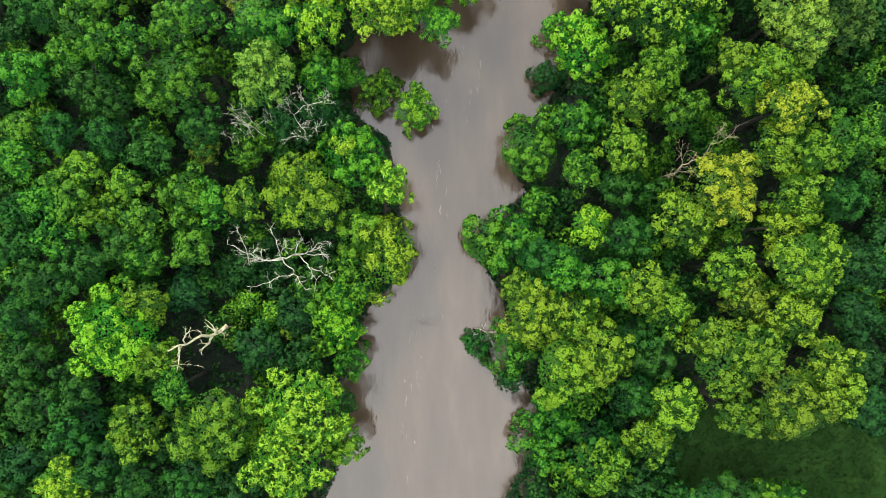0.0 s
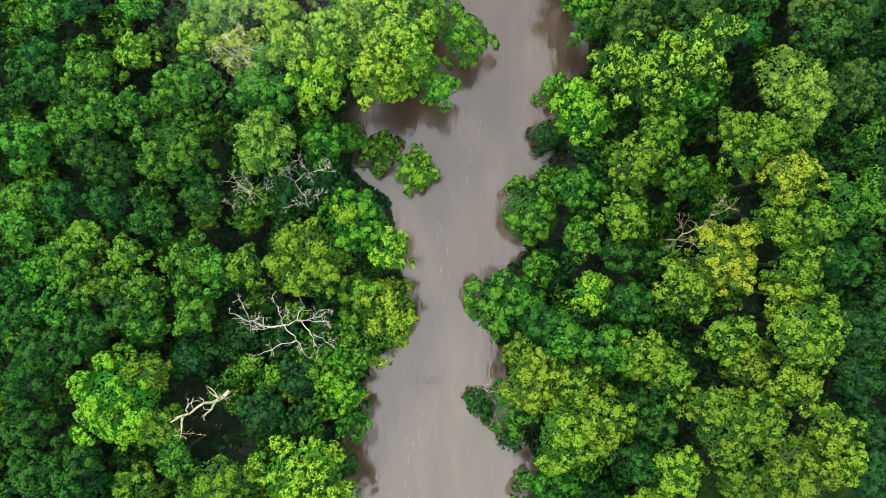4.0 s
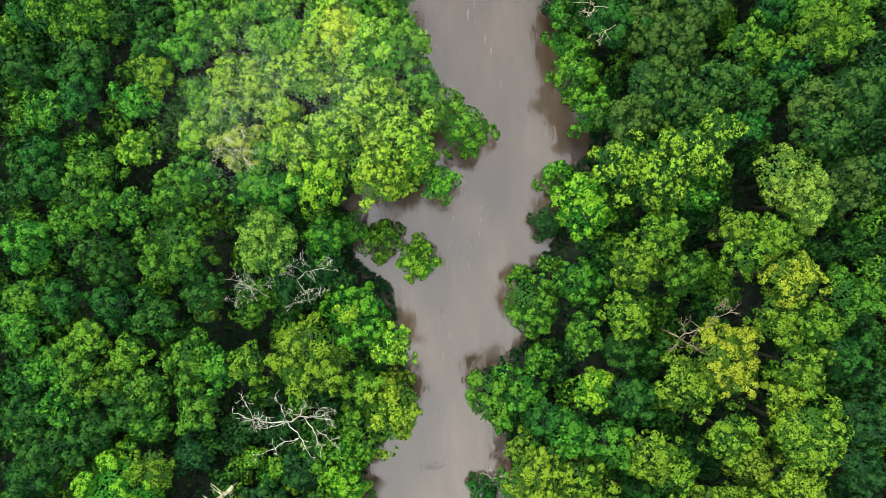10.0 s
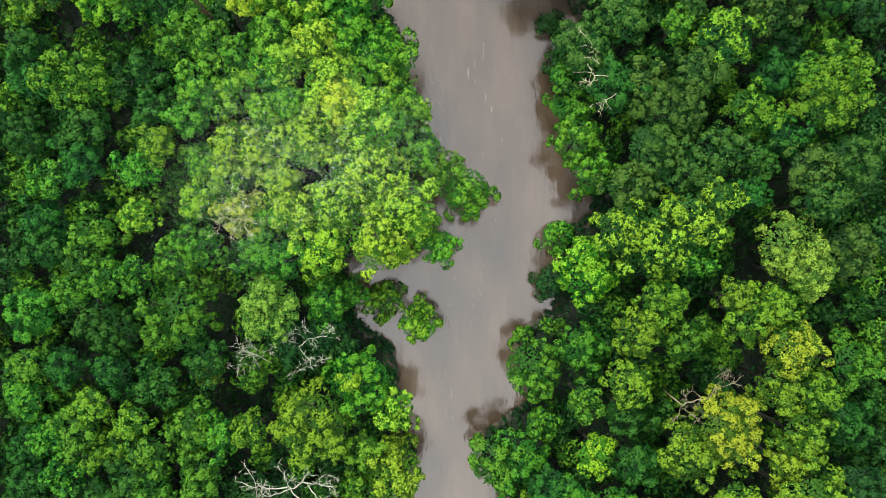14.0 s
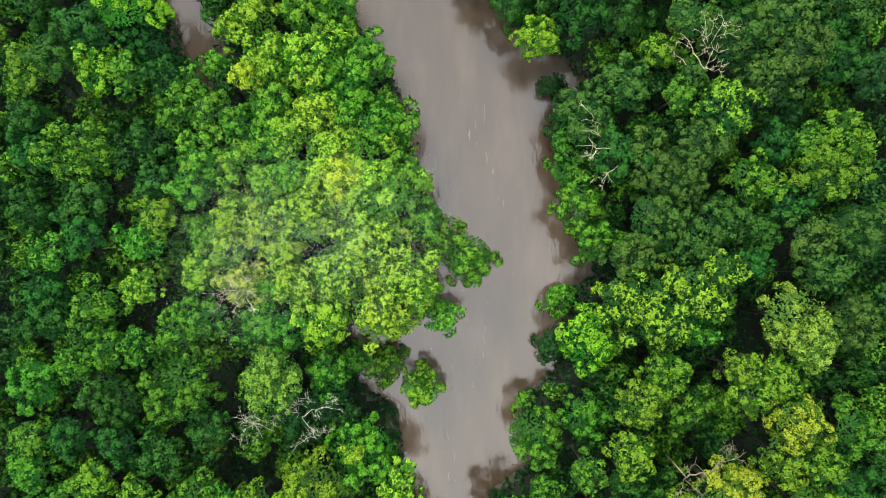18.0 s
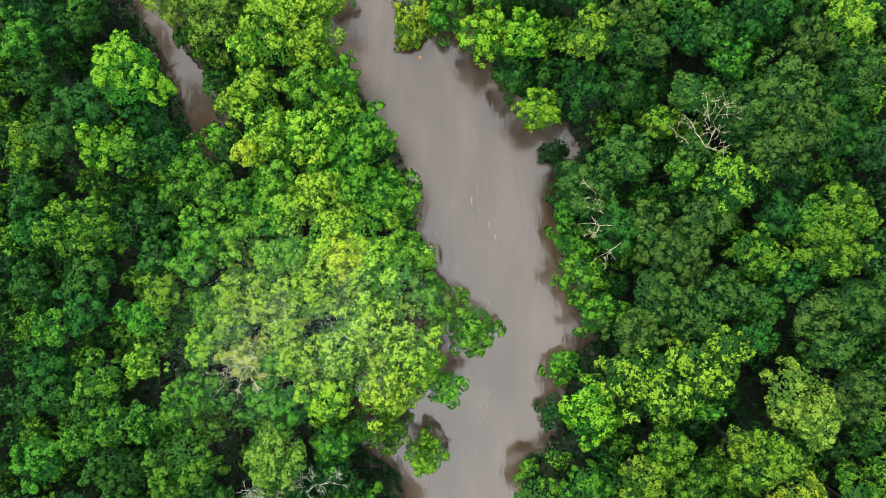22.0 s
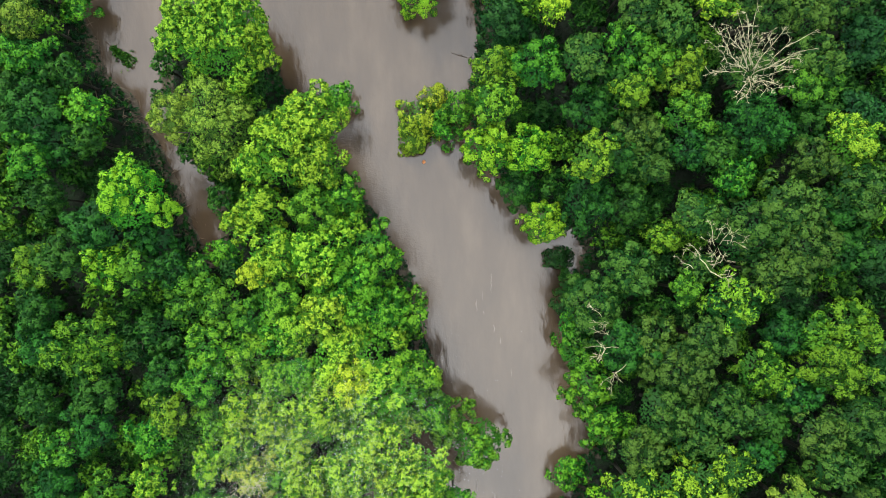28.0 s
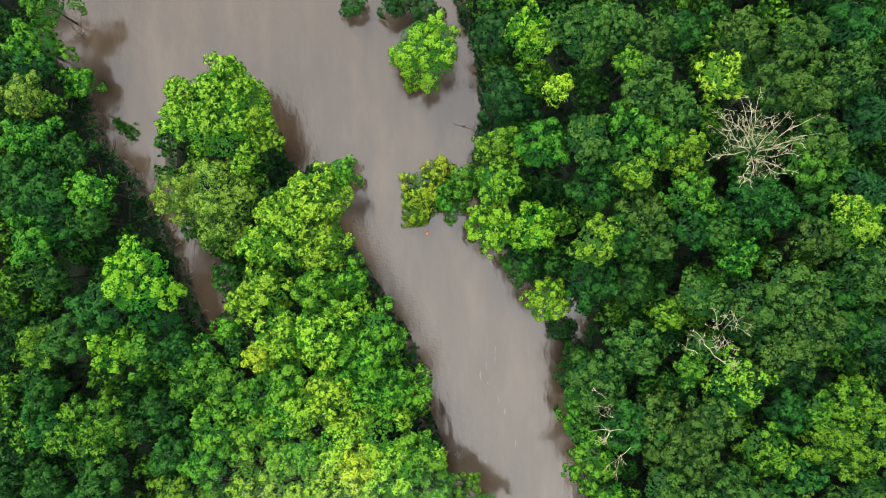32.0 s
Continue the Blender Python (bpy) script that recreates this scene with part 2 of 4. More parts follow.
# bough radius over crown radius, lobe radius, leaf length and width, lift of the leaves off the lobe, share of light
# outer leaves, leaves per square metre, height over radius
STYLE = {
    "tuft": (0.30, 0.34, 0.34, 0.18, 0.85, 0.46, 120, 0.95),
    "dome": (0.33, 0.46, 0.26, 0.20, 0.22, 0.52, 122, 1.0),
    "soft": (0.32, 0.50, 0.31, 0.21, 0.45, 0.48, 104, 0.88),
    "fine": (0.30, 0.40, 0.26, 0.165, 0.50, 0.48, 124, 1.0),
}
SIZES = (1.5, 2.4, 3.4, 4.7, 6.6)
CROWNS = {}


def spray(rng, at, out, soft_out, length, width, lift, young_lit):
    """Single leaves lying on the lobes of a crown: folded four-cornered old (shaded) ones, three-cornered new (lit)
    ones.
    Gives corners, faces, material and the corners' normals, which lean to the lobe's own."""
    m = len(at)
    flat = unit(np.cross(out, unit(rng.normal(size=(m, 3)))))
    axis = unit(flat + out * lift * rng.uniform(0.2, 1.3, (m, 1)) + rng.normal(size=(m, 3)) * 0.18)
    side = unit(np.cross(axis, unit(out + rng.normal(size=(m, 3)) * 0.28)))
    face = np.cross(side, axis)
    turn = np.where((face * out).sum(1, keepdims=True) < 0, -1.0, 1.0)
    side, face = side * turn, face * turn
    size = rng.uniform(0.75, 1.3, (m, 1)) * np.where(young_lit, 0.86, 1.12)[:, None]
    half, fold = side * width * size * 0.5, face * width * size * 0.18
    start, mid, tip = at - axis * length * size * 0.3, at + axis * length * size * 0.15, at + axis * length * size * 0.7
    o, y = ~young_lit, young_lit
    v = np.stack([start[o], mid[o] + half[o] + fold[o], tip[o], mid[o] - half[o] + fold[o]], 1).reshape(-1, 3)
    w = np.stack([start[y] + half[y] * 1.1, tip[y], start[y] - half[y] * 1.1], 1).reshape(-1, 3)
    f, g = np.arange(len(v)).reshape(-1, 4), np.arange(len(w)).reshape(-1, 3) + len(v)
    lean = unit(soft_out + face * 0.55)
    normals = np.concatenate([np.repeat(lean[o], 4, 0), np.repeat(lean[y], 3, 0)])
    return np.concatenate([v, w]), f.tolist() + g.tolist(), np.repeat((0, 1), (len(f), len(g))), normals


def crown_mesh(style, size, variant, fine=1.0):
    """A crown of boughs on an uneven dome, each a cluster of knobbly lobes set with leaves."""
    key = (style, size, variant, fine)
    if key in CROWNS:
        return CROWNS[key]
    rng = np.random.default_rng(1000 * sorted(STYLE).index(style) + 10 * size + variant + 7)
    share, lobe, length, width, lift, young_lit, dense, tall = STYLE[style]
    R = SIZES[size]
    rb = min(max(R * share, 0.55), 1.55)
    nb = int(1.45 * ((R - rb * 0.5) / rb) ** 2) + 4
    top = int(nb * 0.74)
    turn = np.arange(nb) * 2.39996 + rng.normal(size=nb) * 0.3
    flat = np.concatenate([np.sqrt((np.arange(top) + 0.35) / top) * 0.95, rng.uniform(0.86, 1.0, nb - top)])
    flat = np.clip(flat + rng.normal(size=nb) * 0.05, 0, 1)
    rise = np.sqrt(1 - flat ** 2) * np.where(np.arange(nb) < top, 1, rng.uniform(-0.5, 0.4, nb))
    ph = rng.uniform(0, 6.28, 3)
    wild = 1.7 if style in ("soft", "tuft") else 1.0
    uneven = 1 + wild * (0.10 * np.sin(2 * turn + ph[0]) + 0.09 * np.sin(3 * turn + ph[1]) + 0.06 * np.sin(5 * turn + ph[2]) + rng.normal(size=nb) * 0.06)
    rad = (R - rb * 0.8) * uneven
    bough = np.stack([np.cos(turn) * flat * rad, np.sin(turn) * flat * rad, rise * (R - rb) * tall + rng.normal(size=nb) * rb * (0.34 + 0.12 * wild)], -1)
    br = rb * rng.uniform(0.72, 1.22, nb)
    bdir = unit(bough + (0, 0, 0.75 * R))
    # lobes on the outer side of every bough
    per = np.maximum(4, (1.5 * (br / lobe) ** 2)).astype(int)
    own = np.repeat(np.arange(nb), per)
    d = unit(rng.normal(size=(len(own), 3)))
    d = unit(d + bdir[own] * 0.85)
    c = bough[own] + d * (br[own] * rng.uniform(0.55, 0.98, len(own)))[:, None] * (1, 1, 0.9)
    lr = lobe * rng.uniform(0.65, 1.25, len(own))
    ldir = unit(d + bdir[own] * 0.5)
    count = int(dense * R * R * 3.14 * fine)
    pick = rng.choice(len(own), size=count, p=lr ** 2 / (lr ** 2).sum())
    out = unit(unit(rng.normal(size=(count, 3))) + ldir[pick] * 0.8)
    reach = rng.random(count)
    at = c[pick] + out * (lr[pick] * (0.70 + 0.36 * reach))[:, None]
    soft_out = unit(out * 0.75 + ldir[pick] * 0.55 + (0, 0, 0.1))
    # an inner layer of old leaves under the boughs, crevice shade put into their colour
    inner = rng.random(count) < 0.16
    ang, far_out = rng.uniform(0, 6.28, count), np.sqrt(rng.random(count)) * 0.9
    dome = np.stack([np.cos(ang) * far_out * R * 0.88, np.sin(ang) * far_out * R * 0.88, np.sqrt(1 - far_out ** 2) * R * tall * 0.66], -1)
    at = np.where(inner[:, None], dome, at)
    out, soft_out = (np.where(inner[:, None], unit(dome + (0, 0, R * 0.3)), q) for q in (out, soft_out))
    # new growth at the outermost shoot tips; its colour also paints lobe tops lit, crevices shaded
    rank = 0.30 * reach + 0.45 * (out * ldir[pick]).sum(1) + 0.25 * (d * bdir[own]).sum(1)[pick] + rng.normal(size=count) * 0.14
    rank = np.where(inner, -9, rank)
    fresh = np.argsort(np.argsort(-rank)) < young_lit * count
    grow = fine ** -0.42
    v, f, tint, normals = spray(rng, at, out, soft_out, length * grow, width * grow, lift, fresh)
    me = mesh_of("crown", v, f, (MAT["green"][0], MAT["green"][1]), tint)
    smooth(me)
    me.normals_split_custom_set_from_vertices(normals.tolist())
    CROWNS[key] = me, float(v[:, 2].max())
    return CROWNS[key]


def smooth(me):
    me.polygons.foreach_set("use_smooth", [True] * len(me.polygons))
    return me


def tube(paths, sides=6):
    """Tapered limbs along paths of (points, first radius, last radius), with rounded tips."""
    V, F = [], []
    for pts, r0, r1 in paths:
        pts = np.asarray(pts, float)
        k = len(pts)
        for i in range(k):
            t = unit(pts[min(i + 1, k - 1)] - pts[max(i - 1, 0)])
            s = unit(np.cross(t, (0.31, 0.95, 0.1) if abs(t[1]) < 0.9 else (1, 0, 0)))
            u = np.cross(t, s)
            r = r0 + (r1 - r0) * i / (k - 1)
            for q in range(sides):
                a = 6.28319 * q / sides
                V.append(pts[i] + r * (math.cos(a) * s + math.sin(a) * u))
        b = len(V) - k * sides
        for i in range(k - 1):
            for q in range(sides):
                p, o = b + i * sides + q, b + i * sides + (q + 1) % sides
                F.append((p, o, o + sides, p + sides))
        F.append(tuple(b + q for q in reversed(range(sides))))
        F.append(tuple(b + (k - 1) * sides + q for q in range(sides)))
    return V, F


def trunk_mesh(seed):
    rng = np.random.default_rng(seed)
    bend = rng.normal(size=(2, 2)) * 0.5
    zs = np.array([-0.04, 0.0, 0.03, 0.1, 0.3, 0.55, 0.8, 1.0])
    rs = np.array([1.9, 1.6, 1.25, 1.05, 0.9, 0.72, 0.5, 0.28])
    V, F, S = [], [], 9
    for z, r in zip(zs, rs):
        ox, oy = bend[0] * math.sin(z * 3) + bend[1] * math.sin(z * 5) * 0.4
        for q in range(S):
            a = 6.28319 * q / S
            rr = r * (1 + 0.10 * math.sin(3 * a + seed))
            V.append((ox + rr * math.cos(a), oy + rr * math.sin(a), z))
    for i in range(len(zs) - 1):
        for q in range(S):
            p, o = i * S + q, i * S + (q + 1) % S
            F.append((p, o, o + S, p + S))
    F.append(tuple(len(V) - S + q for q in range(S)))
    me = mesh_of("trunk", V, F, (BARK,))
    return smooth(me)


def limb_mesh(seed):
    """A forked limb one metre long that rises outwards along x."""
    rng = np.random.default_rng(seed + 50)
    pts = [np.array((0.0, 0, 0))]
    for i in range(4):
        pts.append(pts[-1] + np.array((0.23, rng.normal() * 0.05, 0.06 + 0.05 * i)))
    paths = [(pts, 0.040, 0.012)]
    for i in (1, 2, 3):
        for s in ((1, -1, 1)[i - 1],):
            e = pts[i] + np.array((0.22, s * rng.uniform(0.14, 0.26), rng.uniform(0.08, 0.2)))
            paths.append(([pts[i], (pts[i] + e) / 2 + (0, 0, 0.03), e], 0.020, 0.006))
    V, F = tube(paths, 3)
    return smooth(mesh_of("limb", V, F, (BARK,)))


TRUNKS = [trunk_mesh(i) for i in range(5)]
BOUGHS = [limb_mesh(i) for i in range(4)]


def part(name, mesh, parent, m, label=""):
    ob = new(name, mesh)
    ob.parent = parent
    ob.matrix_basis = m
    if label:
        ob["label"] = label
    return ob


KINDS = {
    "lime": ("tuft", "bright lime-green leaf tufts"),
    "bright": ("dome", "a rounded bright yellow-green crown"),
    "fresh": ("soft", "fresh light-green foliage"),
    "green": ("soft", "a loose mid-green crown"),
    "deep": ("soft", "a deep green crown"),
    "dusky": ("soft", "dark bluish-green foliage"),
    "olive": ("dome", "a lumpy olive-green crown"),
    "golden": ("dome", "yellow-dusted olive crown"),
    "blossom": ("dome", "yellow-blossoming crown"),
    "bronze": ("dome", "a lumpy bronze-green crown"),
    "pale": ("fine", "a pale grey-green feathery crown"),
    "oak": ("dome", "a dense dull-green lumpy crown"),
    "tufted": ("tuft", "dark leaves, bright yellow-green shoots"),
    "yellow": ("fine", "a small yellow-green crown"),
    "browned": ("fine", "sparse yellowing foliage"),
}
placed = []
tree_rng = np.random.default_rng(77)


def tree(kind, x, y, r, h):
    """A broadleaf tree or shrub: trunk, limbs and a crown of leaf lobes, r metres in radius and h metres tall."""
    style, words = KINDS[kind]
    size = min(range(len(SIZES)), key=lambda i: abs(math.log(SIZES[i] / r)))
    me, top = crown_mesh(style, size, int(tree_rng.integers(3)))
    z0 = float(ground_z(np.float64(x), np.float64(y)))
    low = h < 7.2
    ob = new("shrub" if low else "tree")
    ob.matrix_basis = pose(x, y, z0)
    where = "in flood water" if z0 < -0.1 else "on the river bank" if wet(np.float64(x), np.float64(y)) > -5 else "in the dense forest"
    height = "low shrub" if low else "small tree" if h < 10.5 else "tall tree" if h > 14.2 else "tree"
    tagged(ob, height + " with " + words + " " + where, "shrub" if low else "tree", "riverside forest")
    s = r / SIZES[size]
    stretch = s * tree_rng.uniform(0.92, 1.12)
    base = h - z0 - top * stretch
    if base < 0.25:
        stretch *= max(0.35, (h - z0 - 0.25) / (top * stretch))
        base = h - z0 - top * stretch
    crown = part("crown", me, ob, Matrix.LocRotScale((0, 0, base), Euler((tree_rng.normal() * 0.05, tree_rng.normal() * 0.05, tree_rng.uniform(0, 6.28))), (s, s, stretch)))
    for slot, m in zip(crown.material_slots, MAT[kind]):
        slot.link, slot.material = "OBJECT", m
    thick = 0.013 * h + 0.012 * r
    length = base + 0.35 * r
    part("trunk", TRUNKS[int(tree_rng.integers(5))], ob, Matrix.LocRotScale((0, 0, 0), Euler((0, 0, tree_rng.uniform(0, 6.28))), (thick, thick, length)))
    for i in range(3 if low else 5):
        a = i * 6.28 / (3 if low else 5) + tree_rng.uniform(-0.4, 0.4)
        reach = r * tree_rng.uniform(0.72, 0.9)
        part("limb", BOUGHS[int(tree_rng.integers(4))], ob, Matrix.LocRotScale((0, 0, length * tree_rng.uniform(0.62, 0.9)), Euler((0, -tree_rng.uniform(0.1, 0.35), a)), (reach,) * 3))
    placed.append((x, y, r, h))
    return ob


# ---------- the mapped trees, from the lower end of the valley upwards ----------
tree("deep", -45.8, 26.8, 2.9, 11)
tree("deep", -41.9, 25.5, 2.7, 11)
tree("green", -39.5, 23.2, 3.0, 11.5)
tree("green", -35.6, 23.4, 2.4, 11.5)
tree("green", -31.5, 24.8, 3.0, 11.5)
tree("green", -28.8, 26.7, 3.1, 11.5)
tree("green", -47.7, 19.4, 3.3, 11.5)
tree("deep", -40.7, 18.6, 3.2, 11)
tree("green", -42.7, 21.7, 2.4, 11.5)
tree("green", -30.9, 18.6, 4.6, 13)
tree("deep", -38.4, 16.4, 2.9, 11)
tree("green", -47.9, 13.4, 2.5, 11.5)
tree("green", -47.9, 9.8, 2.6, 12)
tree("deep", -44.3, 13.2, 2.9, 11)
tree("deep", -38.5, 12.5, 2.9, 11.5)
tree("olive", -40.5, 8.8, 2.5, 12)
tree("deep", -33.5, 11.1, 2.8, 11.5)
tree("deep", -28.3, 13.8, 2.9, 11)
tree("browned", -29.2, 11.5, 1.9, 7)
tree("green", -23.6, 11.3, 2.2, 8)
tree("pale", -20.3, 19.5, 4.2, 13.5)
tree("green", -14.6, 19.9, 2.9, 10)
# the next two are a lighter kind, with the mist's paleness in their colour
tree("green", -19.1, 24.8, 3.0, 11.5)
tree("green", -22.0, 25.6, 2.5, 11.5)
tree("fresh", -8.5, 19.7, 2.8, 4.6)
tree("green", -12.2, 20.9, 2.3, 6.5)
tree("lime", -4.0, 17.2, 2.9, 6.5)
tree("dusky", -19.2, 15.4, 3.3, 8.5)
tree("dusky", -15.2, 16.1, 2.6, 8.5)
tree("golden", -15.8, 6.1, 4.9, 14)
tree("fresh", -10.7, 10.6, 4.3, 11)
tree("lime", -6.9, 7.5, 2.7, 11)
tree("lime", -7.4, -0.4, 4.5, 9.5)
tree("fresh", -10.6, 2.2, 3.1, 9)
tree("yellow", -11.5, 11.4, 1.3, 12)
tree("fresh", -12.2, -5.4, 2.2, 8.5)
tree("fresh", -24.2, -6.2, 1.6, 6.5)
tree("fresh", -20.6, -7.7, 1.5, 6.5)
tree("olive", -18.8, -9.6, 1.2, 6)
tree("lime", -20.6, 36.8, 3.4, 13)
tree("bright", -18.8, 33.6, 2.7, 12.5)
tree("olive", -25.2, 33.8, 2.7, 11)
tree("green", -21.0, 29.6, 2.4, 10)
tree("fresh", -20.2, 41.2, 2.6, 12)
tree("olive", -35.8, 7.1, 2.2, 12)
tree("green", -42.2, 5.9, 3.0, 12)
tree("green", -45.5, 5.4, 2.5, 11.5)
tree("deep", -48.2, 4.0, 2.5, 11)
tree("olive", -39.1, 3.7, 3.1, 12)
tree("green", -29.4, 6.1, 3.1, 12)
tree("green", -26.5, 5.3, 2.5, 11.5)
tree("olive", -23.1, 5.6, 2.5, 11)
tree("green", -34.4, 3.4, 2.6, 11.5)
tree("deep", -48.1, 0.4, 2.9, 11)
tree("green", -43.9, 1.1, 2.8, 11.5)
tree("deep", -36.3, 0.7, 3.9, 12)
tree("green", -28.6, 0.5, 3.1, 11.5)
tree("deep", -40.8, -2.1, 3.1, 11.5)
tree("green", -34.7, -0.9, 3.0, 11.5)
tree("deep", -46.1, -4.0, 3.5, 11.5)
tree("dusky", -30.5, -5.0, 2.7, 9)
tree("deep", -48.8, -7.8, 3.2, 11)
tree("dusky", -20.7, -2.4, 4.8, 8)
tree("bright", -37.2, -9.7, 5.9, 15)
tree("olive", -33.5, -5.9, 2.6, 12)
tree("green", -25.4, -7.3, 1.8, 6)
tree("green", -21.8, -8.9, 1.7, 6)
tree("dusky", -22.0, -12.0, 3.3, 8.5)
tree("dusky", -17.7, -7.7, 3.3, 8.5)
tree("bright", -12.6, -8.8, 3.1, 9)
tree("green", -15.2, -5.9, 2.8, 8)
tree("green", -11.5, -13.3, 2.4, 6)
tree("olive", -32.3, -12.5, 2.6, 12)
tree("green", -29.9, -15.3, 2.3, 13)
tree("olive", -25.6, -19.8, 5.2, 14)
tree("lime", -16.2, -18.1, 5.2, 14)
tree("lime", -17.8, -23.6, 4.9, 13.5)
tree("lime", -12.3, -22.8, 2.9, 9)
tree("deep", -12.6, -18.7, 1.4, 4)
tree("deep", -48.0, -12.9, 3.2, 11)
tree("deep", -46.9, -17.9, 3.5, 11)
tree("deep", -41.6, -15.8, 3.2, 11)
tree("deep", -42.5, -20.5, 3.9, 11)
tree("olive", -35.5, -20.6, 3.6, 12)
tree("deep", -39.6, -24.8, 3.2, 11)
tree("dusky", -49.8, -25.1, 3.3, 8.5)
tree("lime", -43.2, -26.5, 3.1, 12)
tree("deep", -35.1, -26.6, 2.9, 11)
tree("dusky", -24.7, -26.8, 3.3, 8.5)
tree("deep", -28.9, -26.3, 2.9, 11)
tree("fresh", 13.1, 27.3, 2.2, 4)
tree("bright", 15.4, 23.2, 3.9, 12)
tree("dusky", 12.2, 21.4, 2.2, 3.5)
tree("olive", 22.8, 19.8, 3.0, 15)
tree("olive", 20.0, 16.6, 3.0, 15)
tree("green", 25.7, 15.6, 3.1, 12.5)
tree("green", 26.8, 24.7, 2.7, 12.5)
tree("green", 14.8, 14.4, 3.0, 11)
tree("olive", 19.1, 11.0, 2.8, 14)
tree("deep", 19.3, 7.4, 3.1, 12)
tree("green", 9.5, 11.6, 4.1, 9.5)
tree("green", 4.9, 1.0, 3.6, 9)
tree("green", 7.7, 0.8, 3.9, 10)
tree("green", 10.4, 5.4, 2.2, 8)
tree("bright", 15.7, 3.0, 2.5, 12)
tree("olive", 32.0, 18.4, 3.6, 16)
tree("olive", 30.2, 20.4, 2.3, 15)
tree("olive", 34.0, 19.4, 2.4, 16)
tree("blossom", 35.3, 15.1, 3.1, 18)
tree("olive", 34.9, 11.0, 3.2, 16)
tree("olive", 38.1, 10.4, 2.5, 16)
tree("green", 44.3, 12.5, 3.1, 13)
tree("blossom", 29.1, 6.4, 4.2, 17)
tree("olive", 25.7, 3.4, 3.7, 15)
tree("olive", 36.5, 5.7, 3.2, 17)
tree("deep", 43.8, 5.9, 3.1, 12)
tree("golden", 35.2, 2.6, 2.4, 15)
tree("green", 14.5, 8.8, 2.2, 12.5)
tree("deep", 20.3, 1.6, 3.1, 12)
tree("deep", 10.5, -1.1, 3.1, 12)
tree("green", 12.9, -2.3, 2.8, 12.5)
tree("green", 17.8, -3.4, 3.4, 12.5)
tree("olive", 21.2, -3.9, 2.7, 15)
tree("olive", 30.1, -2.0, 3.1, 15)
tree("golden", 36.8, -1.3, 4.1, 18)
tree("golden", 36.2, -6.5, 3.0, 17)
tree("bronze", 31.9, -5.0, 3.0, 15)
tree("dusky", 46.1, -1.4, 3.1, 12)
tree("dusky", 45.7, -6.9, 3.1, 12)
tree("olive", 24.0, -6.0, 3.2, 14)
tree("deep", 21.6, -9.7, 3.1, 12)
tree("deep", 23.1, -11.5, 3.0, 12)
tree("golden", 9.9, -6.8, 4.2, 13)
tree("golden", 14.1, -7.7, 3.2, 13)
tree("golden", 13.3, -13.1, 4.3, 14.5)
tree("golden", 16.6, -11.1, 3.6, 14.5)
tree("olive", 8.3, -4.2, 2.3, 11)
tree("green", 8.1, -11.5, 3.2, 8)
tree("dusky", 7.9, -15.6, 1.8, 3.5)
tree("green", 13.1, -19.6, 3.8, 8)
tree("green", 12.0, -24.1, 3.8, 6)
tree("deep", 17.7, -22.1, 3.8, 8)
tree("olive", 17.6, -25.0, 3.7, 11)
tree("golden", 25.0, -16.8, 3.1, 13)
tree("olive", 22.8, -20.8, 3.1, 12)
tree("deep", 21.0, -15.9, 3.0, 12)
tree("bronze", 30.3, -11.4, 4.8, 16)
tree("bronze", 33.2, -10.2, 3.2, 16)
tree("bronze", 28.0, -9.2, 2.4, 15)
tree("bronze", 31.8, -17.4, 3.0, 15)
tree("bronze", 36.4, -16.2, 4.5, 17)
tree("golden", 40.1, -12.1, 3.4, 16)
tree("golden", 41.6, -14.7, 3.0, 16)
tree("dusky", 46.9, -12.1, 2.9, 11)
tree("dusky", 46.9, -17.7, 2.9, 11)
tree("deep", 34.0, -28.9, 3.4, 9)
tree("deep", 30.4, -30.0, 2.8, 8)
tree("deep", 25.8, -28.3, 2.5, 7)
tree("fresh", -42.3, 45.6, 4.3, 13)
tree("green", -28.6, 36.6, 2.7, 10)
tree("fresh", -17.8, 42.2, 2.4, 12.5)
tree("deep", -35.2, 47.2, 3.9, 10)
tree("deep", -47.8, 45.8, 2.7, 11)
tree("deep", -48.5, 39.2, 2.9, 11)
tree("deep", -41.7, 40.5, 3.8, 11)
tree("deep", -42.2, 36.5, 3.2, 11)
tree("olive", -32.9, 38.0, 2.6, 12)
tree("green", -35.2, 35.3, 2.5, 11.5)
tree("green", -45.3, 34.3, 2.6, 11.5)
tree("lime", -35.7, 30.1, 2.3, 11)
tree("bright", -28.6, 31.9, 3.3, 11)
tree("browned", -23.7, 30.4, 3.2, 11)
tree("deep", -46.6, 29.7, 3.2, 11)
tree("green", -40.8, 27.7, 3.5, 11.5)
# three crowns of lighter kind: the veil of mist is put into their leaves
tree("bright", -24.7, 37.8, 3.8, 12)
tree("fresh", -28.4, 44.5, 3.6, 11.5)
tree("fresh", -23.6, 44.4, 3.6, 11.5)
tree("green", -29.2, 41.2, 3.0, 11.5)
tree("deep", -33.8, 41.4, 3.0, 11)
tree("green", -20.3, 46.1, 2.6, 11.5)
tree("lime", -12.2, 43.1, 4.8, 15)
tree("lime", -8.5, 40.0, 4.7, 15)
tree("lime", -15.4, 38.0, 4.1, 14.5)
tree("lime", -9.4, 34.6, 4.7, 15)
tree("fresh", -4.0, 37.3, 3.4, 11)
tree("fresh", -5.7, 41.6, 3.5, 13)
tree("lime", -8.0, 27.1, 4.3, 14.5)
tree("bright", -14.6, 26.5, 3.9, 13.5)
tree("lime", -5.6, 30.4, 4.4, 14)
tree("fresh", 1.7, 32.5, 3.5, 9.5)
tree("fresh", -1.3, 26.3, 2.3, 9.5)
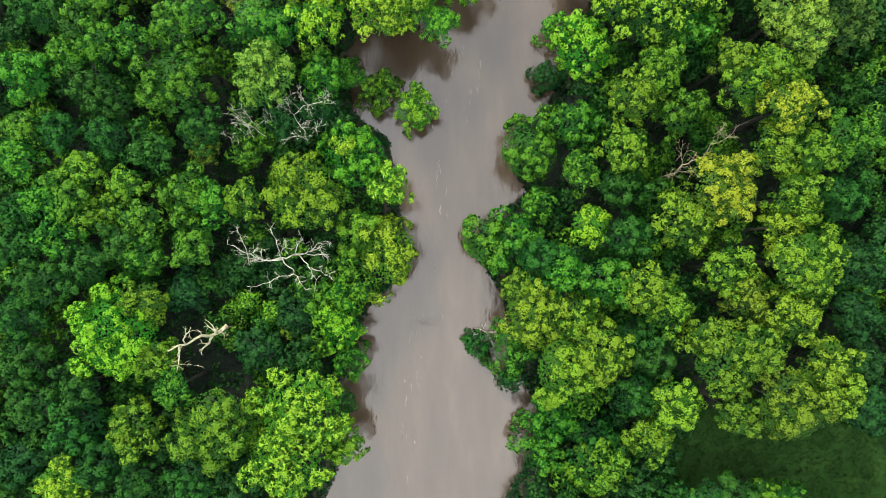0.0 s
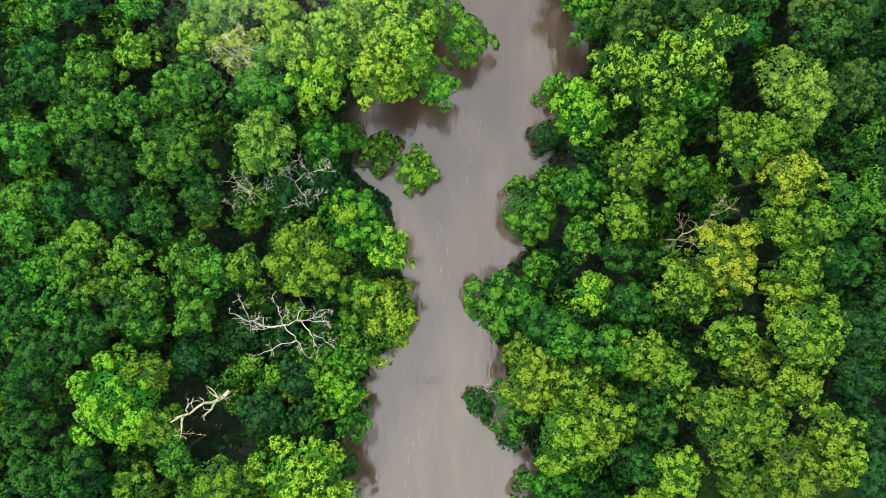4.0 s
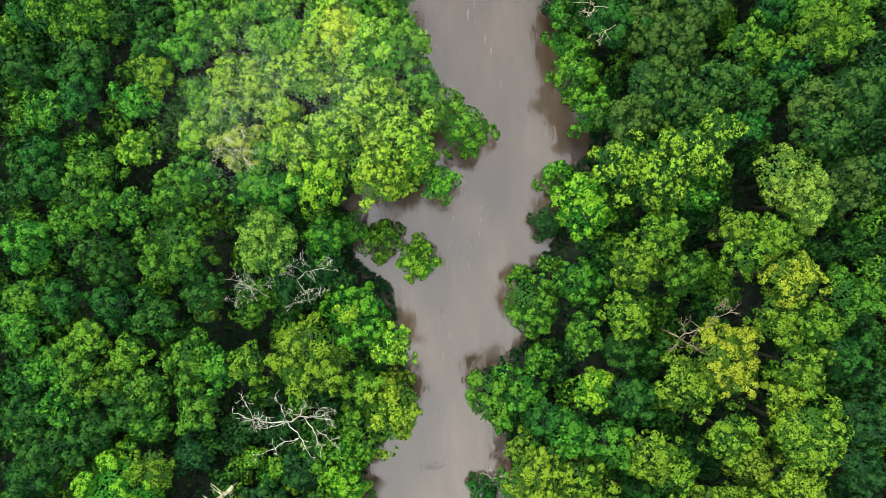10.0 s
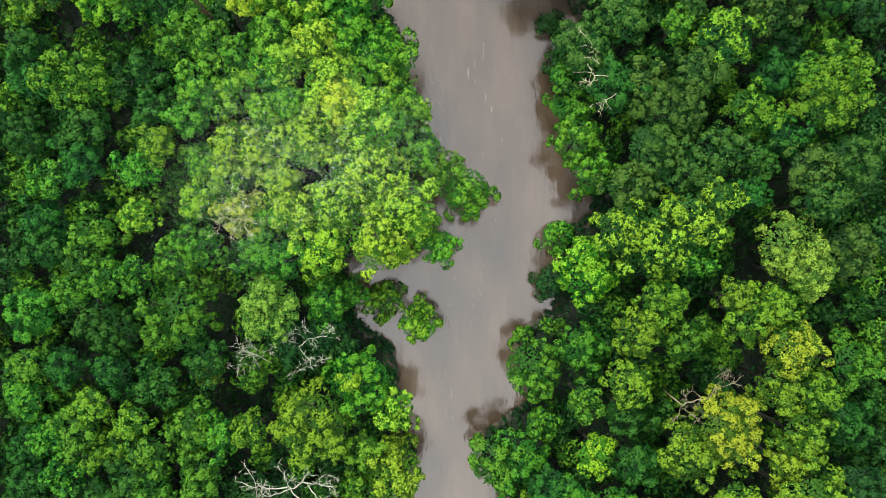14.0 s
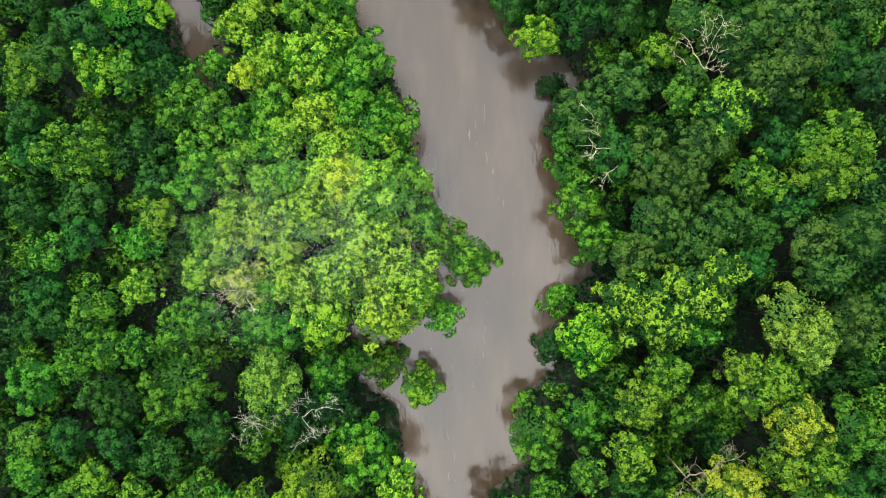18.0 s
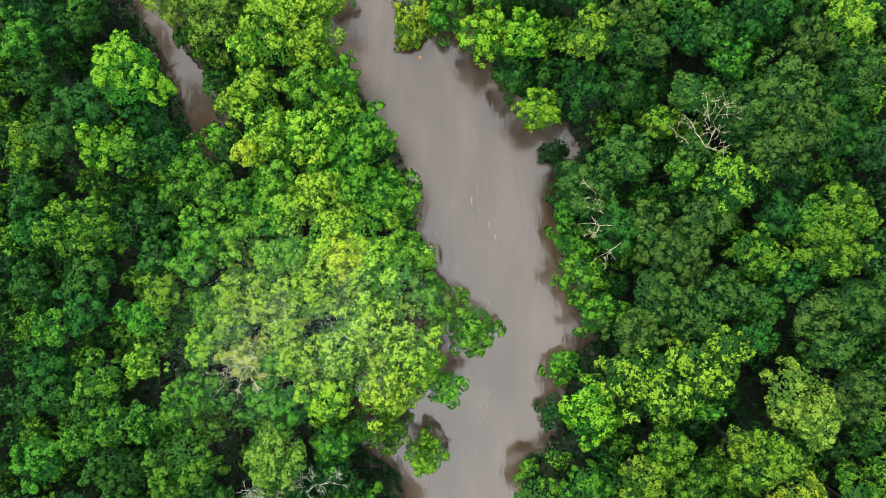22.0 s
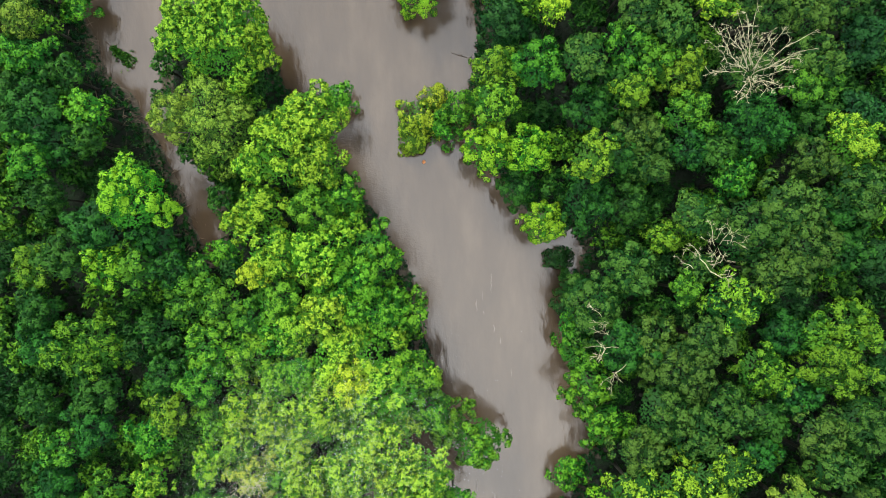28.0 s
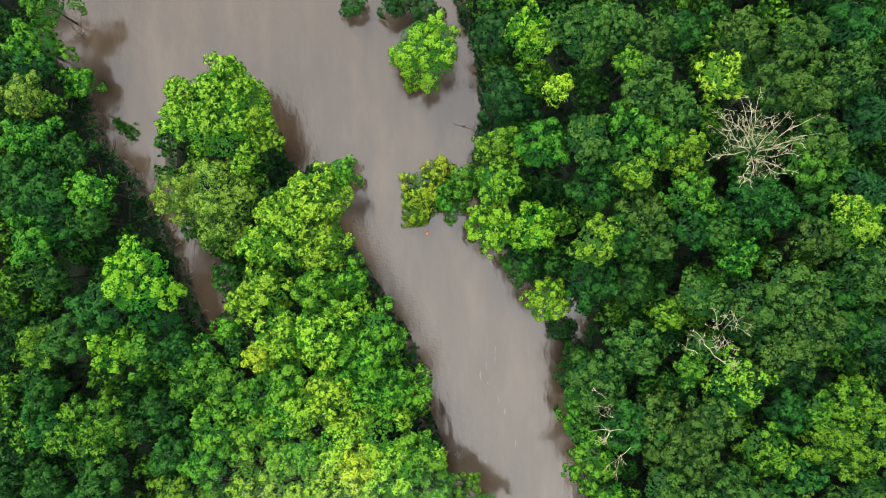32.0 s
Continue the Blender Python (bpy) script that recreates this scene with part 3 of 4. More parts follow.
tree("lime", -17.3, 30.2, 3.1, 13)
tree("lime", -12.6, 31.3, 4.0, 14)
tree("dusky", 13.5, 47.8, 1.9, 4)
tree("green", 14.4, 42.6, 2.9, 7.5)
tree("fresh", 15.0, 38.6, 3.4, 9.5)
tree("green", 14.0, 45.8, 2.7, 8)
tree("deep", 18.5, 43.7, 3.6, 12)
tree("oak", 22.0, 44.1, 3.7, 13)
tree("oak", 24.7, 41.2, 4.1, 14)
tree("oak", 22.8, 36.4, 4.1, 14)
tree("oak", 25.8, 33.9, 3.6, 14)
tree("oak", 29.4, 36.3, 3.6, 14)
tree("oak", 19.8, 32.3, 3.1, 13)
tree("fresh", 16.8, 34.4, 3.0, 10)
tree("tufted", 22.8, 26.4, 4.9, 15.5)
tree("tufted", 26.3, 28.8, 3.6, 15.5)
tree("tufted", 28.7, 30.6, 2.4, 15)
tree("tufted", 19.0, 27.9, 3.5, 14)
tree("deep", 33.0, 31.6, 2.2, 12)
tree("olive", 33.5, 40.7, 3.3, 13)
tree("deep", 34.1, 35.2, 2.5, 12.5)
tree("oak", 26.9, 44.7, 2.9, 14)
tree("olive", 41.0, 41.3, 4.0, 15)
tree("oak", 43.9, 34.7, 4.0, 15)
tree("oak", 38.9, 33.7, 3.0, 14)
tree("oak", 39.9, 30.5, 2.7, 15)
tree("pale", 36.1, 25.6, 3.9, 16)
tree("pale", 37.8, 23.2, 3.1, 16)
tree("oak", 43.0, 25.2, 3.5, 15)
tree("deep", 36.4, 44.7, 3.0, 12)
tree("deep", 37.2, 37.7, 2.6, 12.5)
tree("bright", -35.8, 62.3, 4.5, 15)
tree("deep", -40.0, 59.2, 3.6, 13)
tree("deep", -46.5, 62.9, 2.5, 11)
tree("deep", -43.7, 56.1, 3.1, 13)
tree("olive", -47.6, 55.3, 3.0, 12)
tree("bright", -39.4, 54.8, 3.1, 13)
tree("green", -36.5, 54.7, 2.8, 12)
tree("green", -47.9, 67.1, 3.0, 12)
tree("deep", -46.3, 69.5, 3.5, 11)
tree("deep", -41.6, 69.2, 2.2, 11)
tree("deep", -34.8, 58.2, 3.0, 11)
tree("deep", -32.7, 54.3, 2.5, 11)
# two trees raised from dusky to green, painting in the haze above them
tree("green", -30.0, 52.6, 2.7, 10)
tree("green", -27.2, 49.7, 3.2, 11)
tree("fresh", -27.4, 55.9, 2.0, 8)
tree("yellow", -22.5, 53.3, 1.9, 12.8)
tree("lime", -19.0, 66.9, 4.7, 14)
tree("lime", -15.2, 65.6, 3.5, 14)
tree("lime", -22.6, 65.7, 2.5, 12)
tree("lime", -22.1, 60.7, 3.4, 12.5)
tree("lime", -24.9, 59.1, 2.0, 11)
tree("fresh", -15.8, 60.4, 3.2, 13)
tree("fresh", -12.8, 61.8, 2.9, 12)
tree("lime", -15.2, 55.4, 4.9, 14)
tree("fresh", -9.7, 54.8, 3.7, 13)
tree("lime", -20.2, 55.6, 3.6, 13)
tree("fresh", -12.2, 52.1, 4.2, 13.5)
tree("fresh", -19.9, 50.7, 3.1, 12)
tree("lime", -14.5, 48.4, 4.1, 14)
tree("fresh", -9.1, 48.3, 4.2, 13)
tree("fresh", -5.7, 48.1, 2.8, 10)
# green instead of dusky, here and next: haze carried by the leaf colour
tree("green", -24.1, 47.8, 3.2, 11)
tree("green", -31.6, 49.9, 3.2, 10)
tree("lime", -18.6, 46.9, 3.1, 13)
tree("deep", -48.3, 49.4, 2.9, 11)
tree("blossom", -3.8, 71.6, 3.8, 4)
tree("blossom", -1.7, 74.4, 2.1, 3.5)
tree("green", -0.5, 70.6, 2.3, 5)
tree("bright", 4.3, 67.0, 3.5, 10.5)
tree("bright", 8.7, 66.6, 3.4, 11)
tree("deep", 7.8, 62.3, 2.9, 8)
tree("bright", 10.3, 58.1, 2.9, 10.5)
tree("golden", 14.9, 64.6, 2.8, 15)
tree("deep", 15.3, 60.4, 3.4, 12)
tree("oak", 22.0, 65.0, 3.7, 13)
tree("deep", 19.0, 65.3, 3.1, 12)
tree("deep", 19.6, 59.7, 3.1, 12)
tree("dusky", 13.0, 53.9, 1.7, 3)
tree("oak", 20.1, 52.2, 3.8, 12)
tree("oak", 15.3, 48.5, 3.8, 11)
tree("olive", 23.8, 56.2, 2.6, 10)
tree("oak", 26.2, 58.3, 2.8, 14)
tree("oak", 32.7, 56.3, 4.8, 15)
tree("oak", 36.1, 58.5, 3.6, 15)
tree("oak", 34.7, 52.0, 3.6, 15)
tree("oak", 37.6, 54.3, 3.2, 15)
tree("tufted", 30.0, 48.4, 3.7, 14.5)
tree("green", 25.2, 50.2, 1.9, 12.5)
tree("dusky", 38.4, 47.6, 3.2, 10)
tree("green", 39.2, 44.8, 2.5, 12.5)
tree("deep", 43.3, 54.0, 3.1, 12.5)
tree("dusky", 46.7, 52.9, 2.9, 11)
tree("olive", 42.7, 45.2, 3.6, 15)
tree("oak", 43.8, 60.7, 3.6, 15)
tree("deep", 42.8, 58.3, 3.1, 12.5)
tree("green", 31.1, 62.3, 2.6, 12.5)
tree("deep", 29.6, 65.0, 2.8, 12)
tree("deep", 26.4, 65.8, 2.5, 12)
tree("oak", 39.6, 64.1, 3.0, 14)
tree("fresh", -49.5, 90.6, 3.3, 9)
tree("green", -47.5, 95.2, 2.9, 9)
tree("deep", -49.7, 88.0, 2.9, 9)
tree("fresh", -45.8, 86.8, 2.3, 5)
tree("pale", -50.1, 84.4, 2.9, 10)
tree("green", -48.8, 78.6, 3.5, 11)
tree("deep", -44.6, 77.1, 2.6, 10)
tree("deep", -47.2, 72.6, 3.8, 12)
tree("deep", -50.2, 75.4, 2.9, 11)
tree("fresh", -41.9, 72.8, 2.4, 11)
tree("lime", -26.2, 81.0, 6.3, 13.5)
tree("lime", -25.2, 83.6, 3.6, 12.5)
tree("lime", -22.6, 79.0, 3.2, 12)
tree("pale", -27.4, 71.3, 5.9, 12.8)
tree("lime", -16.2, 70.0, 4.4, 13.5)
tree("fresh", -14.0, 74.3, 2.3, 5)
tree("dusky", -16.9, 74.1, 1.9, 4)
tree("bright", -2.6, 88.6, 4.7, 8.5)
tree("green", 1.2, 72.4, 2.4, 7)
tree("bright", 9.2, 88.5, 3.4, 12)
tree("dusky", 5.5, 89.5, 3.0, 10)
tree("dusky", 6.6, 81.9, 3.6, 10)
tree("yellow", 11.6, 81.7, 1.7, 13)
tree("olive", 5.4, 75.5, 3.4, 12)
tree("olive", 4.8, 71.9, 2.8, 11.5)
tree("green", 10.0, 75.9, 3.4, 12)
tree("oak", 15.1, 87.7, 4.0, 14)
tree("oak", 18.7, 88.1, 3.5, 14)
tree("oak", 21.8, 86.7, 3.0, 14)
tree("deep", 26.0, 87.8, 2.9, 12)
tree("olive", 19.4, 83.6, 1.9, 14)
tree("oak", 21.5, 81.3, 3.5, 14)
tree("oak", 24.3, 79.2, 2.8, 14)
tree("lime", 29.0, 81.9, 2.6, 14.5)
tree("oak", 14.5, 76.0, 2.8, 14)
tree("green", 20.6, 78.0, 3.6, 12.5)
tree("deep", 18.6, 73.2, 3.4, 12)
tree("olive", 19.7, 72.1, 2.4, 14)
tree("olive", 25.4, 74.4, 3.0, 14)
tree("green", 22.9, 75.9, 2.8, 12.5)
tree("oak", 34.3, 74.6, 3.8, 11)
tree("oak", 35.6, 81.4, 4.1, 14)
tree("oak", 39.1, 80.3, 3.6, 15)
tree("oak", 40.0, 74.9, 3.4, 15)
tree("oak", 43.9, 82.2, 3.5, 14)
tree("dusky", 46.1, 77.6, 3.1, 12)
tree("green", 39.2, 72.1, 3.1, 13)
tree("dusky", 46.4, 69.6, 2.7, 11)
tree("deep", 16.1, 70.8, 3.6, 12)
tree("oak", 20.6, 67.9, 3.1, 13)
tree("green", 26.2, 69.6, 3.1, 13)
tree("deep", 34.4, 68.7, 4.2, 13)
tree("deep", 40.2, 68.5, 3.1, 12)
tree("lime", 43.4, 65.7, 3.4, 15)
tree("oak", 32.4, 86.4, 3.3, 14)
tree("oak", 37.8, 85.5, 3.0, 14)
tree("deep", 45.3, 87.2, 3.4, 12)
tree("deep", 3.6, -11.8, 1.8, 2.6)
tree("deep", 4.6, -13.5, 0.9, 1.8)
tree("pale", -32.1, 71.8, 3.1, 11.5)
tree("deep", -11.7, 95.5, 1.6, 3)
tree("dusky", -2.6, 93.9, 2.1, 5)
tree("dusky", -6.3, 95.4, 2.3, 5)
tree("fresh", -1.6, 34.5, 2.9, 9)
tree("fresh", -3.8, 28.2, 2.7, 10)
tree("deep", 14.3, 50.4, 2.3, 5)
tree("oak", 26.9, 52.4, 1.9, 12)
tree("yellow", -11.5, 41.7, 2.6, 15.8)
tree("golden", -4.9, 69.5, 2.4, 3)
tree("olive", 36.8, -28.2, 2.2, 8)
tree("green", 39.6, -28.8, 2.0, 8)
tree("dusky", 31.8, -28.6, 1.7, 7)
tree("green", 28.0, -30.2, 2.0, 7)
tree("green", -42.2, 69.7, 1.8, 10)
tree("lime", -30.2, 80.6, 3.0, 12.5)


# ---------- understory and outer forest that close the gaps between the mapped trees ----------
def in_meadow(x, y):
    return 25.5 < x < 66 and -33 < y < -20


# dark openings in the canopy, where nothing tall grows
OPENINGS = [(-26.8, 10.3, 3.3), (-30.6, -8.3, 2.9), (-26.9, -14.6, 3.1), (29.6, -14.5, 2.3), (27.6, 63.5, 2.3), (39.7, 46.0, 3.1), (10.9, 80.6, 1.6), (34.5, 80.2, 2.0), (-51.5, 67.9, 1.7), (-43.1, 68.7, 2.6), (27.6, 65.4, 2.4), (43.8, 40.3, 2.2), (-43.0, 77.0, 2.0), (-41.4, 73.2, 1.9), (-46.0, 81.8, 1.8)]
fill = np.random.default_rng(5)
WOODS = {"understory": [], "outer_forest": []}
for _ in range(12000):
    x, y = fill.uniform(-66, 66), fill.uniform(-47, 110)
    inside = abs(x) < 56 and -34 < y < 97
    r = fill.uniform(1.3, 2.9) if inside else fill.uniform(2.8, 4.6)
    if wet(np.float64(x), np.float64(y)) > -r * 0.55 - 0.9 or in_meadow(x, y):
        continue
    if any((x - q) ** 2 + (y - w) ** 2 < (e + r * 0.4) ** 2 for q, w, e in OPENINGS):
        continue
    if any((x - q) ** 2 + (y - w) ** 2 < ((r + e) * (0.57 if inside else 0.74)) ** 2 for q, w, e, _ in placed):
        continue
    h = fill.uniform(5.0, 8.5) if inside else fill.uniform(10, 14)
    placed.append((x, y, r, h))
    WOODS["understory" if inside else "outer_forest"].append((x, y, r, h))


def woods(name, spots, kinds, label, fine):
    """Many trees too close to be told apart, joined: crowns on straight stems."""
    V, F, I, base = [], [], [], 0
    mats = [m for k in kinds for m in MAT[k]] + [BARK]
    for x, y, r, h in spots:
        size = min(range(len(SIZES)), key=lambda i: abs(math.log(SIZES[i] / r)))
        me, top = crown_mesh("soft", size, int(fill.integers(3)), fine)
        v = np.empty(len(me.vertices) * 3)
        me.vertices.foreach_get("co", v)
        tint = np.empty(len(me.polygons), dtype=np.int32)
        me.polygons.foreach_get("material_index", tint)
        s, a = r / SIZES[size], fill.uniform(0, 6.28)
        rot = np.array(((math.cos(a), -math.sin(a), 0), (math.sin(a), math.cos(a), 0), (0, 0, 1)))
        v = v.reshape(-1, 3) @ rot.T * s + (x, y, h - top * s)
        old = int((tint == 0).sum())
        V.append(v)
        F += (np.arange(old * 4).reshape(-1, 4) + base).tolist()
        F += (np.arange(len(v) - old * 4).reshape(-1, 3) + base + old * 4).tolist()
        I.append(tint + 2 * int(fill.integers(len(kinds))))
        base += len(v)
        z0 = float(ground_z(np.float64(x), np.float64(y)))
        ring = np.array([(math.cos(q * 1.0472), math.sin(q * 1.0472), 0) for q in range(6)])
        stem = np.concatenate([ring * (0.03 * h) + (x, y, z0 - 0.1), ring * 0.05 + (x, y, h - 0.5 * r)])
        V.append(stem)
        F += [tuple(base + i for i in (q, (q + 1) % 6, 6 + (q + 1) % 6, 6 + q)) for q in range(6)]
        I.append(np.full(6, len(mats) - 1))
        base += 12
    ob = new(name, mesh_of(name, np.concatenate(V), F, mats, np.concatenate(I)))
    return tagged(ob, label, "forest", kind="stuff")


woods("understory", WOODS["understory"], ("deep", "dusky", "green"), "dark green understory of saplings between the tall trees", 0.34)
woods("outer_forest", WOODS["outer_forest"], ("green", "deep", "oak", "olive"), "dense broadleaf forest running on beyond the river", 0.15)


# the forest goes on towards the skyline: coarse crowns of leaf sprays
rng = np.random.default_rng(21)
spots = []
while len(spots) < 750:
    x, y = rng.uniform(-135, 135), rng.uniform(-120, 185)
    if (abs(x) < 67 and -48 < y < 111) or wet(np.float64(x), np.float64(y)) > -3:
        continue
    spots.append((x, y, rng.uniform(3.8, 6.2), rng.uniform(10, 15)))
at, out = [], []
for x, y, r, h in spots:
    d = rng.normal(size=(26, 3))
    d[:, 2] = np.abs(d[:, 2]) - 0.2
    d = unit(d)
    at.append(d * (r, r, r * 0.8) * rng.uniform(0.75, 1.0, (26, 1)) + (x, y, h - r * 0.8))
    out.append(d)
v, f, tint = leaves(rng, np.concatenate(at), np.concatenate(out), 5, 1.15, 0.8, 0.8, 0.6)
tagged(new("far_forest", mesh_of("far_forest", v, f, MAT["green"], tint)), "unbroken green forest stretching away on both banks", "forest", kind="stuff")


# ---------- dead wood ----------
wood_rng = np.random.default_rng(31)


def bare(name, x, y, label, category, material, top=None):
    """A leafless thing: an Empty at its foot, and a trunk up to the fork where it stands upright."""
    z0 = float(ground_z(np.float64(x), np.float64(y))) if top is not None else 0.0
    ob = tagged(new(name), label, category)
    ob.matrix_basis = pose(x, y, z0)
    if top is not None:
        V, F = tube([([(0.5, 0.3, -0.2), (0.4, 0.25, 0.4), (0.25, 0.1, (top - z0) * 0.5), (0, 0, top - z0 + 0.3)], 0.15, 0.08)], 8)
        # darker twig wood for the trunk: shade below the canopy in its colour
        part("trunk", smooth(mesh_of("trunk", V, F, (TWIG_SHADED_TRUNK,))), ob, Matrix())
    return ob


def branch(ob, material, thick, twigs, points):
    """One crooked branch through the points as a part of ob, with forked twigs as its own parts."""
    rng = wood_rng
    foot = np.array(ob.matrix_basis.translation)
    pts = [np.array(points[0]) - foot]
    for q in points[1:]:
        a, b = pts[-1], np.array(q) - foot
        step = np.linalg.norm(b - a)
        pts += [a + (b - a) * 0.5 + rng.normal(size=3) * step * 0.07, b]
    thick *= 0.5
    V, F = tube([(pts, thick, thick * 0.3)], 7)
    limb = part("branch", smooth(mesh_of("branch", V, F, (material,))), ob, Matrix())
    for _ in range(twigs + 4):
        i = int(rng.integers(len(pts) // 3, len(pts)))
        ahead = unit(pts[min(i + 1, len(pts) - 1)] - pts[max(i - 1, 0)])
        d = unit(ahead + rng.normal(size=3) * 0.75)
        n = rng.uniform(0.5, 1.5)
        mid = pts[i] + d * n * 0.5 + rng.normal(size=3) * 0.08
        end = mid + unit(d + rng.normal(size=3) * 0.4) * n * 0.5
        fork = [([pts[i], mid, end], thick * 0.4, 0.012)]
        for _ in range(2):
            side = mid + unit(d + rng.normal(size=3) * 0.8) * n * rng.uniform(0.25, 0.5)
            fork.append(([mid, (mid + side) / 2 + rng.normal(size=3) * 0.04, side], 0.02, 0.009))
        V, F = tube(fork, 5)
        part("twig", smooth(mesh_of("twig", V, F, (material,))), limb, Matrix())
    return limb


dead = bare("dead_tree", -17.7, -0.7, "bare dead tree with crooked pale branches above dark shrubs", "dead tree", GREYWOOD, 8)
branch(dead, GREYWOOD, 0.17, 4, [(-17.41, -0.54, 8.00), (-18.25, -1.06, 8.50), (-18.76, -0.93, 9.00), (-19.70, -1.24, 9.50), (-20.50, -1.36, 10.00), (-20.49, 0.08, 10.50)])
branch(dead, GREYWOOD, 0.11, 4, [(-19.02, -0.94, 8.00), (-18.93, -0.36, 8.62), (-19.15, 0.53, 9.25), (-19.23, 1.34, 9.88), (-19.63, 1.95, 10.50)])
branch(dead, GREYWOOD, 0.09, 4, [(-19.03, -0.55, 8.00), (-18.45, 0.09, 9.25), (-17.69, 0.84, 10.50)])
branch(dead, GREYWOOD, 0.13, 4, [(-18.83, -1.07, 8.00), (-18.41, -1.70, 8.36), (-17.48, -2.20, 8.71), (-17.27, -2.76, 9.07), (-18.76, -3.01, 9.43), (-19.73, -3.69, 9.79), (-21.07, -4.12, 10.14), (-22.08, -4.10, 10.50)])
branch(dead, GREYWOOD, 0.1, 4, [(-17.53, -2.80, 8.00), (-16.58, -3.57, 9.25), (-15.60, -4.43, 10.50)])
branch(dead, GREYWOOD, 0.16, 4, [(-17.41, -0.54, 8.00), (-16.06, -0.47, 8.83), (-15.12, -0.14, 9.67), (-14.14, 0.36, 10.50)])
branch(dead, GREYWOOD, 0.11, 4, [(-16.25, -0.47, 8.00), (-15.04, -0.65, 8.83), (-13.67, -0.51, 9.67), (-13.19, -1.00, 10.50)])
branch(dead, GREYWOOD, 0.14, 4, [(-16.89, -0.67, 8.00), (-15.74, -1.67, 8.83), (-15.17, -2.28, 9.67), (-14.42, -3.31, 10.50)])
branch(dead, GREYWOOD, 0.09, 4, [(-15.53, -2.08, 8.00), (-14.18, -2.41, 9.25), (-12.87, -2.99, 10.50)])
branch(dead, GREYWOOD, 0.11, 4, [(-17.41, -0.54, 8.00), (-16.96, 0.42, 8.83), (-16.20, 1.05, 9.67), (-15.89, 1.35, 10.50)])
branch(dead, GREYWOOD, 0.08, 4, [(-15.61, -0.27, 8.00), (-14.58, 0.75, 9.25), (-13.33, 0.93, 10.50)])
branch(dead, GREYWOOD, 0.15, 4, [(-18.96, -1.20, 7.50), (-20.50, -1.34, 7.80), (-21.78, -0.95, 8.50), (-22.36, -0.56, 9.50), (-23.02, -0.13, 10.00), (-24.30, 0.49, 10.50)])
branch(dead, GREYWOOD, 0.1, 4, [(-22.84, -0.58, 8.00), (-23.09, 0.70, 8.83), (-23.21, 1.64, 9.67), (-23.18, 2.05, 10.50)])
branch(dead, GREYWOOD, 0.08, 4, [(-22.84, -0.58, 8.00), (-21.87, -0.44, 9.25), (-20.99, 0.07, 10.50)])
branch(dead, GREYWOOD, 0.08, 4, [(-22.84, -0.58, 8.00), (-22.31, -1.32, 9.25), (-21.54, -1.67, 10.50)])

dead = bare("dead_snag", -25.9, -9.3, "broken leaning dead trunk bleached white with splintered butt", "dead tree", DEAD, 7.6)
branch(dead, DEAD, 0.48, 1, [(-25.39, -8.81, 7.20), (-26.15, -9.54, 7.60), (-26.93, -9.91, 8.30), (-27.98, -10.00, 10.00), (-28.43, -10.45, 11.20), (-29.66, -10.91, 13.00)])
branch(dead, DEAD, 0.2, 1, [(-28.63, -10.48, 11.00), (-28.63, -9.90, 11.60), (-28.22, -9.35, 12.00), (-27.38, -8.36, 12.60)])
branch(dead, DEAD, 0.2, 1, [(-28.87, -10.70, 11.60), (-29.13, -11.96, 11.40), (-29.46, -13.35, 11.20)])
branch(dead, DEAD, 0.36, 1, [(-26.71, -9.86, 8.20), (-27.16, -10.79, 8.00), (-28.22, -11.83, 7.60)])
branch(dead, DEAD, 0.36, 1, [(-26.30, -9.76, 7.90), (-26.56, -8.65, 8.60)])
branch(dead, DEAD, 0.12, 1, [(-25.99, -9.40, 7.70), (-25.78, -9.78, 6.80)])
branch(dead, DEAD, 0.05, 1, [(-29.29, -12.59, 11.30), (-28.49, -12.70, 11.00), (-27.64, -12.80, 10.80)])

dead = bare("dead_tree", -21.6, 13.3, "fan of bare grey twigs from a dead understory tree", "dead tree", GREYWOOD, 6)
branch(dead, GREYWOOD, 0.070, 5, [(-21.02, 13.02, 7.00), (-22.26, 13.93, 7.67), (-23.34, 14.51, 8.33), (-24.09, 15.00, 9.00)])
branch(dead, GREYWOOD, 0.056, 5, [(-22.14, 14.33, 7.00), (-22.48, 14.71, 8.00), (-23.26, 15.83, 9.00)])
branch(dead, GREYWOOD, 0.056, 5, [(-22.46, 14.06, 7.00), (-23.89, 13.92, 9.00)])
branch(dead, GREYWOOD, 0.049, 5, [(-22.46, 13.93, 7.00), (-22.80, 12.91, 9.00)])
branch(dead, GREYWOOD, 0.049, 5, [(-22.33, 14.06, 7.00), (-21.19, 14.58, 8.00), (-20.58, 15.02, 9.00)])
branch(dead, GREYWOOD, 0.042, 5, [(-23.78, 14.78, 7.00), (-24.10, 14.89, 8.00), (-23.64, 15.32, 9.00)])
branch(dead, GREYWOOD, 0.035, 5, [(-24.10, 13.14, 7.00), (-24.60, 12.76, 8.00), (-25.03, 12.65, 9.00)])

dead = bare("dead_tree", -16.2, 12.7, "slender dead tree with curling bare grey branches", "dead tree", GREYWOOD, 7)
branch(dead, GREYWOOD, 0.091, 6, [(-16.01, 12.35, 8.00), (-16.27, 13.45, 8.33), (-16.96, 14.28, 8.67), (-17.40, 15.16, 9.00), (-16.69, 15.60, 9.33), (-15.67, 16.10, 9.67), (-13.02, 16.16, 10.00)])
branch(dead, GREYWOOD, 0.063, 6, [(-16.04, 16.48, 8.00), (-16.34, 16.71, 8.67), (-16.51, 17.18, 9.33), (-17.48, 17.45, 10.00)])
